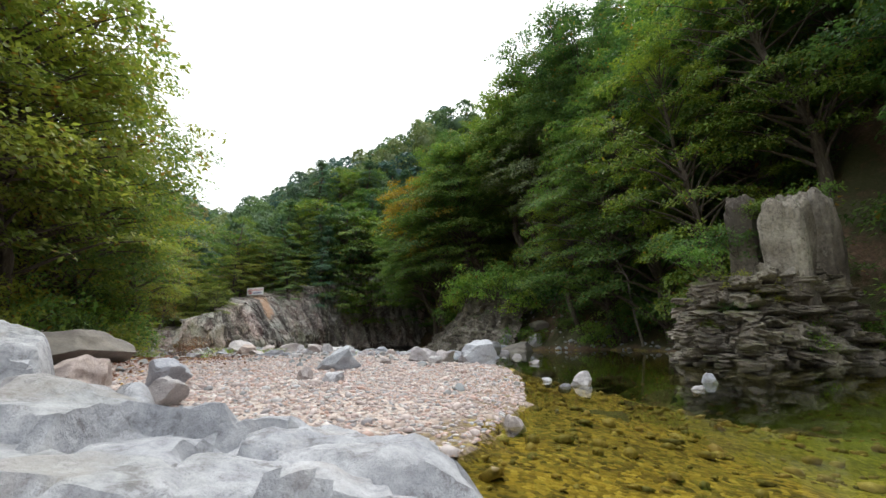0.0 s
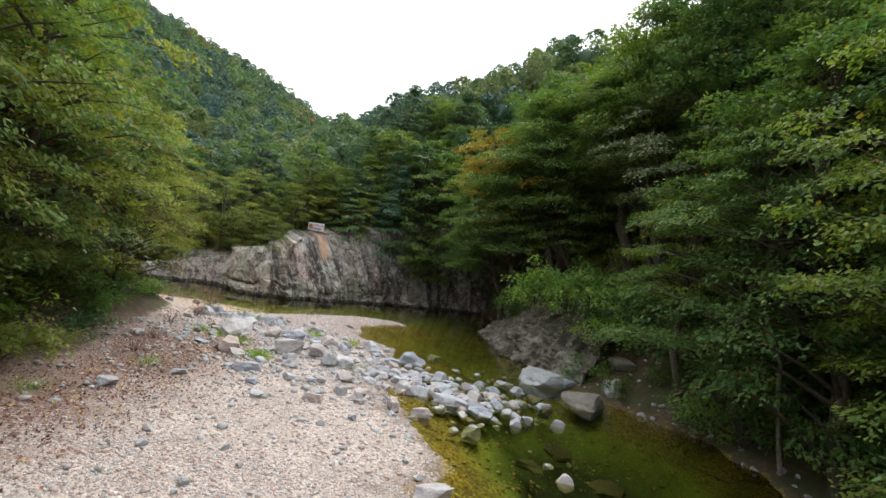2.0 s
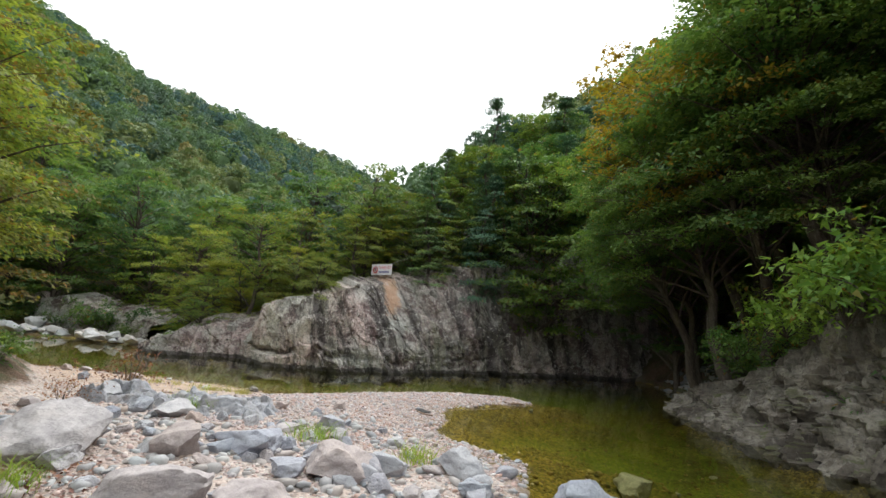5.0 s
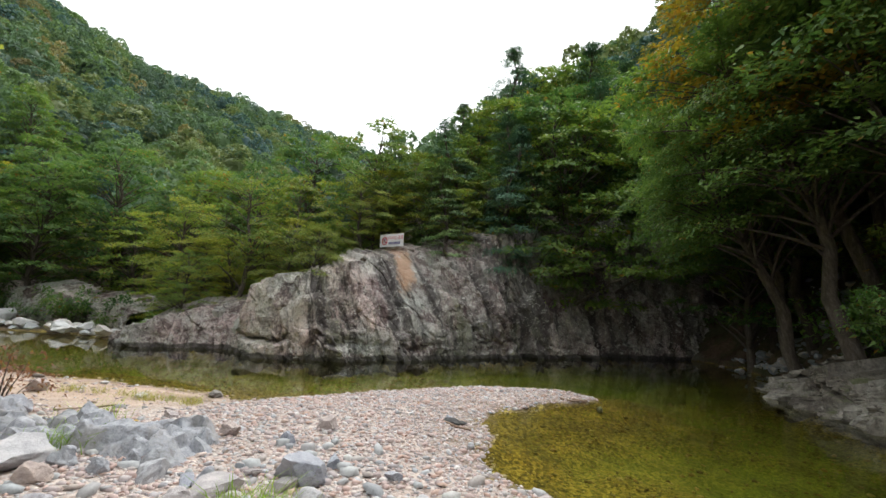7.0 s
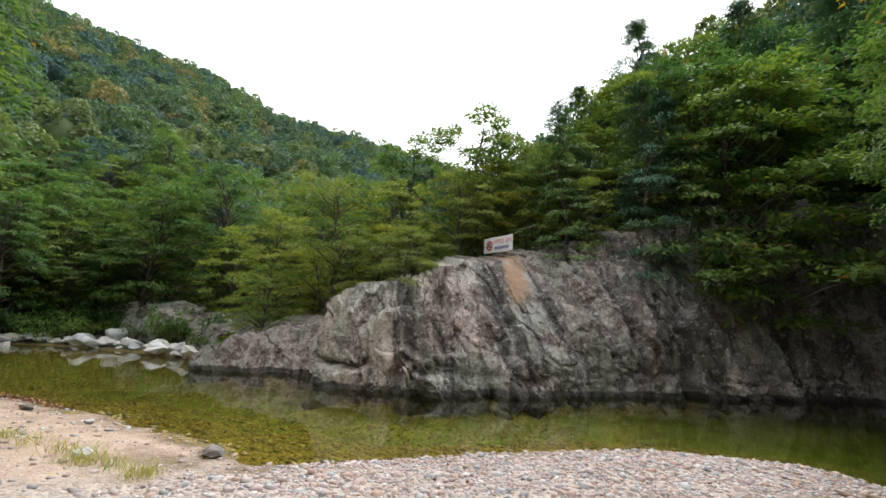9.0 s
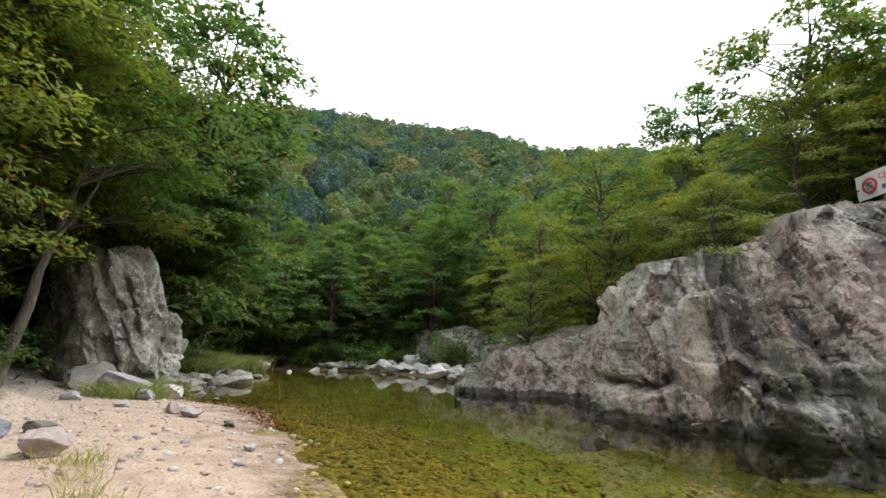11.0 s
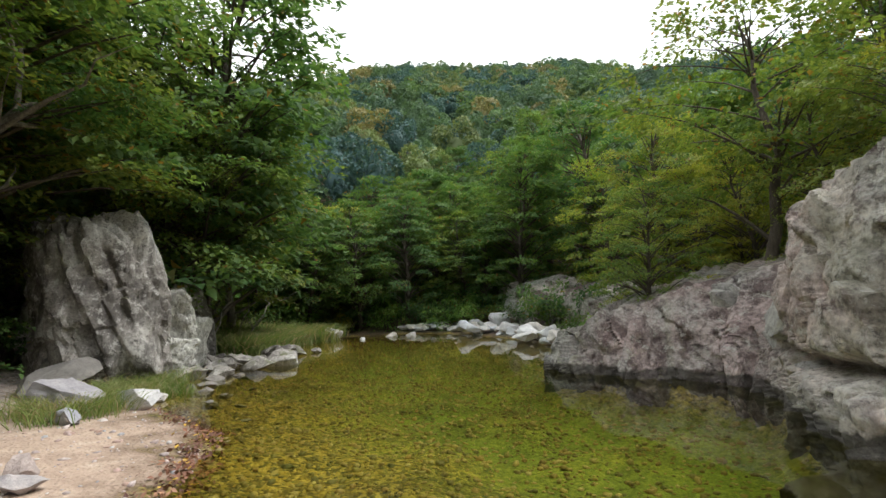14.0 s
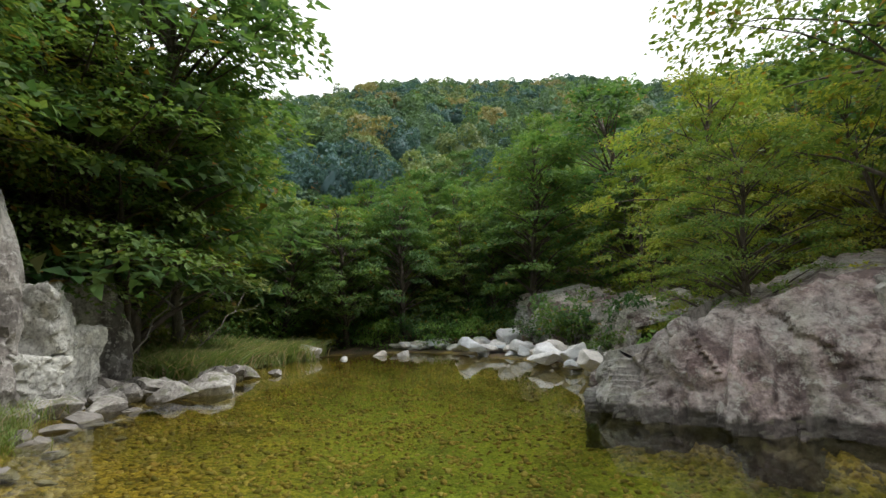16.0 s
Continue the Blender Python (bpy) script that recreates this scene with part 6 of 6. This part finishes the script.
tufts("gravel_grass", [(-3.6, 3.3), (-3.4, 3.5), (-3.9, 3.2), (-3.7, 3.6), (-3.3, 3.2), (-3.2, 9.0), (-3.0, 9.1), (-1.1, 8.9), (-1.0, 9.1), (0.0, 4.6), (-6.1, 5.3), (-4.9, 4.9), (-5.1, 5.0), (-6.4, 9.6), (-7.6, 11.0), (-6.9, 5.4), (-5.8, 0.4), (-6.2, -3.4)], 90, 0.34, M_herb, "small bright green grass tufts among boulders", 0.18, 4, 0.5)

def strewn_leaves(name, x, y, size, material, label, seed):
    """Dead leaves lying flat on the ground."""
    g = np.random.default_rng(seed)
    n = len(x)
    at = np.stack([x, y, land(x, y) + 0.03], 1)
    a = g.uniform(0, 6.28, n)
    v, f = leaves(at, np.stack([np.cos(a), np.sin(a), 0.25 + 0 * a], 1), size, g, 0.6, 0.2, four=True, stray=0.35)
    return tagged(new(name, mesh_of(name, v, f, material, False)), label, "leaves", kind="stuff")


lx, ly = rng.normal(-5.6, 1.2, 12000), rng.uniform(-15, 6, 12000)
strewn_leaves("leaf_litter", lx, ly, 0.075, M_fallen, "reddish-brown fallen leaves strewn over gravel", 41)
k = rng.random(1500)
lx, ly = np.interp(k, (0, 0.5, 1), (-19.0, -16.6, -13.5)) + rng.normal(0, 0.22, 1500), np.interp(k, (0, 0.5, 1), (13.5, 14.7, 15.0)) + rng.normal(0, 0.16, 1500)
strewn_leaves("drift_line", lx, ly, 0.07, M_fallen, "dark wet leaves drifted along the water's edge", 43)
lx, ly = rng.uniform(-9, -1, 260), rng.uniform(8, 18, 260)
ok = in_water(lx, ly) == False
strewn_leaves("beach_leaves", lx[ok], ly[ok], 0.06, M_fallen, "few dry fallen leaves on sand and gravel", 42)


def driftwood(x, y, long, thick, turn, label, seed):
    g = np.random.default_rng(seed)
    s = np.linspace(-0.5, 0.5, 9)
    path = np.stack([s * long, np.cumsum(g.normal(0, 0.02, 9)) * long, thick * 0.6 + 0.05 * long * np.abs(s)], 1)
    ob = new("driftwood", mesh_of("driftwood", *tube(path, thick * (1.0 - 0.5 * (s + 0.5)), 7), M_wood))
    ob.matrix_world = pose(x, y, ground_at(x, y), 0, 0, turn)
    return tagged(ob, label, "driftwood")


driftwood(-2.3, 14.2, 0.75, 0.035, -32, "pinkish peeled driftwood stick on pale gravel", 1)
driftwood(-0.1, 18.6, 0.55, 0.04, -20, "short dark driftwood log on the spit", 2)
driftwood(0.2, 18.8, 0.4, 0.05, 10, "short dark driftwood log on the spit", 3)


def bark_piece(x, y):
    """A curled dark piece of cloth lying on the gravel."""
    u, v = np.meshgrid(np.linspace(-1, 1, 19), np.linspace(-1, 1, 13), indexing="ij")
    edge = 1 + 0.16 * np.sin(u * 5 + v * 3)
    lift = 0.07 * (1 - u ** 2) * (1 - v ** 2) + 0.015 * fbm(flat(u * 3, v * 3), 3, 5).reshape(u.shape)
    upper, lower = flat(u * 0.24 * edge, v * 0.13 * edge, lift.ravel() + 0.02), flat(u * 0.24 * edge, v * 0.13 * edge, lift.ravel())
    f = sheet(19, 13)
    ob = new("bark_piece", mesh_of("bark_piece", np.concatenate([upper, lower]), np.concatenate([f, f[:, ::-1] + len(upper)]), M_dark_cloth))
    ob.matrix_world = pose(x, y, ground_at(x, y) + 0.02, 0, 0, -25)
    return tagged(ob, "black crumpled piece of cloth on pale gravel", "bark")


# the dark cloth beside the peeled stick
bark_piece(-2.45, 14.5)
driftwood(-8.6, 11.6, 0.9, 0.03, 60, "thin brown driftwood stick on sand", 4)
driftwood(12.6, -0.6, 2.6, 0.05, 70, "fallen bare branch on the shaded bank", 5)
driftwood(12.9, 2.0, 2.2, 0.04, 120, "fallen bare branch on the shaded bank", 6)

# ---------- pebbles ----------
def pebbles(name, x, y, size, material, label, lift=0.2, seed=0):
    g = np.random.default_rng(seed)
    ico = np.array([(0, 0, 1), (0.89, 0, 0.45), (0.28, 0.85, 0.45), (-0.72, 0.53, 0.45), (-0.72, -0.53, 0.45), (0.28, -0.85, 0.45), (0.72, 0.53, -0.45), (-0.28, 0.85, -0.45), (-0.89, 0, -0.45), (-0.28, -0.85, -0.45), (0.72, -0.53, -0.45)])
    tri = np.array([(0, 1, 2), (0, 2, 3), (0, 3, 4), (0, 4, 5), (0, 5, 1), (1, 6, 2), (2, 7, 3), (3, 8, 4), (4, 9, 5), (5, 10, 1), (2, 6, 7), (3, 7, 8), (4, 8, 9), (5, 9, 10), (1, 10, 6)])
    n = len(x)
    z = land(x, y)
    v = ico[None] * (1 + g.normal(0, 0.13, (n, 11, 1))) * g.uniform((0.8, 0.6, 0.32), (1.4, 1.0, 0.65), (n, 3))[:, None]
    a = g.uniform(0, 6.28, n)
    c, s = np.cos(a)[:, None], np.sin(a)[:, None]
    v = np.stack([v[..., 0] * c - v[..., 1] * s, v[..., 0] * s + v[..., 1] * c, v[..., 2] + v[..., 0] * g.normal(0, 0.15, (n, 1))], -1) * size[:, None, None]
    v += np.stack([x, y, z + size * lift], 1)[:, None]
    f = (tri[None] + np.arange(n)[:, None, None] * 11).reshape(-1, 3)
    ob = new(name, mesh_of(name, v.reshape(-1, 3), f, material, True))
    tagged(ob, label, "gravel", kind="stuff")


g = np.random.default_rng(31)
px, py = np.r_[g.uniform(-9.5, 4.4, 46000), g.uniform(-7, 1, 16000)], np.r_[g.uniform(-18.5, 21, 46000), g.uniform(9, 20.6, 16000)]
ok = (in_water(px, py) == False) & (left_rise(px, py) < 2.5) & ((px > -7.5) | (py < 11.5)) & ((px > -4.4 + 0.9 * np.sin(py * 0.9)) | (py > 6) | (g.random(len(px)) < 0.3))
px, py = px[ok], py[ok]
pebbles("gravel_pebbles", px, py, 0.012 + 0.022 * g.random(len(px)) + 0.05 * g.random(len(px)) ** 8, M_pebble, "loose pale pink and grey gravel", seed=1)
px, py = g.uniform(-6, 4, 22000), g.uniform(-17.5, -4, 22000)
ok = (in_water(px, py) == False) & (left_rise(px, py) < 1.5)
px, py = px[ok], py[ok]
pebbles("fine_gravel", px, py, 0.014 + 0.02 * g.random(len(px)), M_pebble, "fine pale pink and grey gravel", seed=7)
px, py = np.r_[g.uniform(-10, 14, 14000), g.uniform(-37, -5, 26000)], np.r_[g.uniform(-19, 24, 14000), g.uniform(12.5, 25, 26000)]
ok = in_water(px, py)
px, py = px[ok], py[ok]
pebbles("stream_pebbles", px, py, np.where(py > 12.4, 0.022, 0.03) + np.where(py > 12.4, 0.05, 0.08) * g.random(len(px)) ** 3, M_wet_pebble, "ochre algae-covered pebbles under shallow water", seed=2)
px, py = g.uniform(-20, -6, 2600), g.uniform(9, 15.2, 2600)
ok = (in_water(px, py) == False)
px, py = px[ok], py[ok]
pebbles("beach_pebbles", px, py, 0.012 + 0.05 * g.random(len(px)) ** 4, M_pebble, "scattered pebbles on pink sand", seed=3)


px, py = g.uniform(-9, 5, 1900), g.normal(5.5, 3.6, 1900)
ok = (in_water(px, py + 0.0) == False) & (left_rise(px, py) < 2) & (py > -6) & (py < 12)
px, py = px[ok], py[ok]
pebbles("river_cobbles", px, py, 0.05 + 0.1 * g.random(len(px)) ** 2, M_cobble, "grey and pink river cobbles between boulders", seed=5)


# ---------- the banner on the cliff ----------
def banner():
    root = tagged(new("banner"), "white warning banner with red print hung on the cliff", "banner")
    root.matrix_world = pose(-10.25, 30.1, 5.95, 0, 0, -24)
    w, h = 2.0, 0.76
    u, v = np.meshgrid(np.linspace(-w / 2, w / 2, 25), np.linspace(0, h, 9), indexing="ij")
    wave = 0.02 * np.sin(u * 5) + 0.012 * np.sin(u * 9 + v * 4)
    front, back = flat(u, wave.ravel() - 0.004, v.ravel()), flat(u, wave.ravel() + 0.004, v.ravel())
    f = sheet(25, 9)
    part("cloth", mesh_of("cloth", np.concatenate([front, back]), np.concatenate([f, f[:, ::-1] + len(front)]), M_cloth), root)

    def ring(r0, r1, cx, cz, n=28):
        a = np.arange(n) / n * 2 * np.pi
        vs = np.concatenate([flat(cx + r * np.cos(a), y + 0 * a, cz + r * np.sin(a)) for y in (-0.046, -0.038) for r in (r0, r1)])
        i, j = np.arange(n), (np.arange(n) + 1) % n
        return vs, np.concatenate([np.stack([i, j, j + n, i + n], 1), np.stack([i + 2 * n, i + 3 * n, j + 3 * n, j + 2 * n], 1), np.stack([i + n, j + n, j + 3 * n, i + 3 * n], 1)])

    def bar(x0, x1, z0, z1, turn=0.0):
        b = np.array([(x, y, z) for x in (-0.5, 0.5) for y in (-0.046, -0.038) for z in (-0.5, 0.5)]) * np.array([x1 - x0, 1, z1 - z0])
        c, s = math.cos(turn), math.sin(turn)
        b = np.stack([b[:, 0] * c - b[:, 2] * s + (x0 + x1) / 2, b[:, 1], b[:, 0] * s + b[:, 2] * c + (z0 + z1) / 2], 1)
        return b, np.array([(0, 1, 3, 2), (4, 6, 7, 5), (0, 4, 5, 1), (2, 3, 7, 6), (0, 2, 6, 4), (1, 5, 7, 3)])

    sign = part("prohibition_sign", mesh_of("prohibition_sign", *joined([ring(0.17, 0.235, -0.55, 0.36), bar(-0.76, -0.34, 0.335, 0.385, -0.78)]), M_red, False), root, "red no-diving ring sign")
    part("diver_mark", mesh_of("diver_mark", *joined([bar(-0.66, -0.46, 0.38, 0.42, 0.5), bar(-0.68, -0.42, 0.27, 0.295), bar(-0.6, -0.55, 0.43, 0.48)]), M_blue, False), sign)
    cv = bpy.data.curves.new("lettering", "FONT")
    cv.body, cv.size, cv.extrude, cv.align_x = "다이빙 금지", 0.25, 0.003, "LEFT"
    tx = new("lettering", cv)
    tx.parent = root
    tx.matrix_local = pose(-0.25, -0.05, 0.42, 90, 0, 0)
    tx.data.materials.append(M_red)
    for k in range(7):
        part("small_print", mesh_of("small_print", *bar(-0.2 + 0.14 * k, -0.1 + 0.14 * k, 0.14, 0.27), M_blue, False), root)
    for x in (-w / 2, w / 2):
        part("rope", mesh_of("rope", *tube(np.array([(x, 0, h), (x * 1.25, 0.3, h + 0.25), (x * 1.6, 0.9, h + 0.5)]), (0.008, 0.008, 0.008), 5), M_rope), root)


banner()
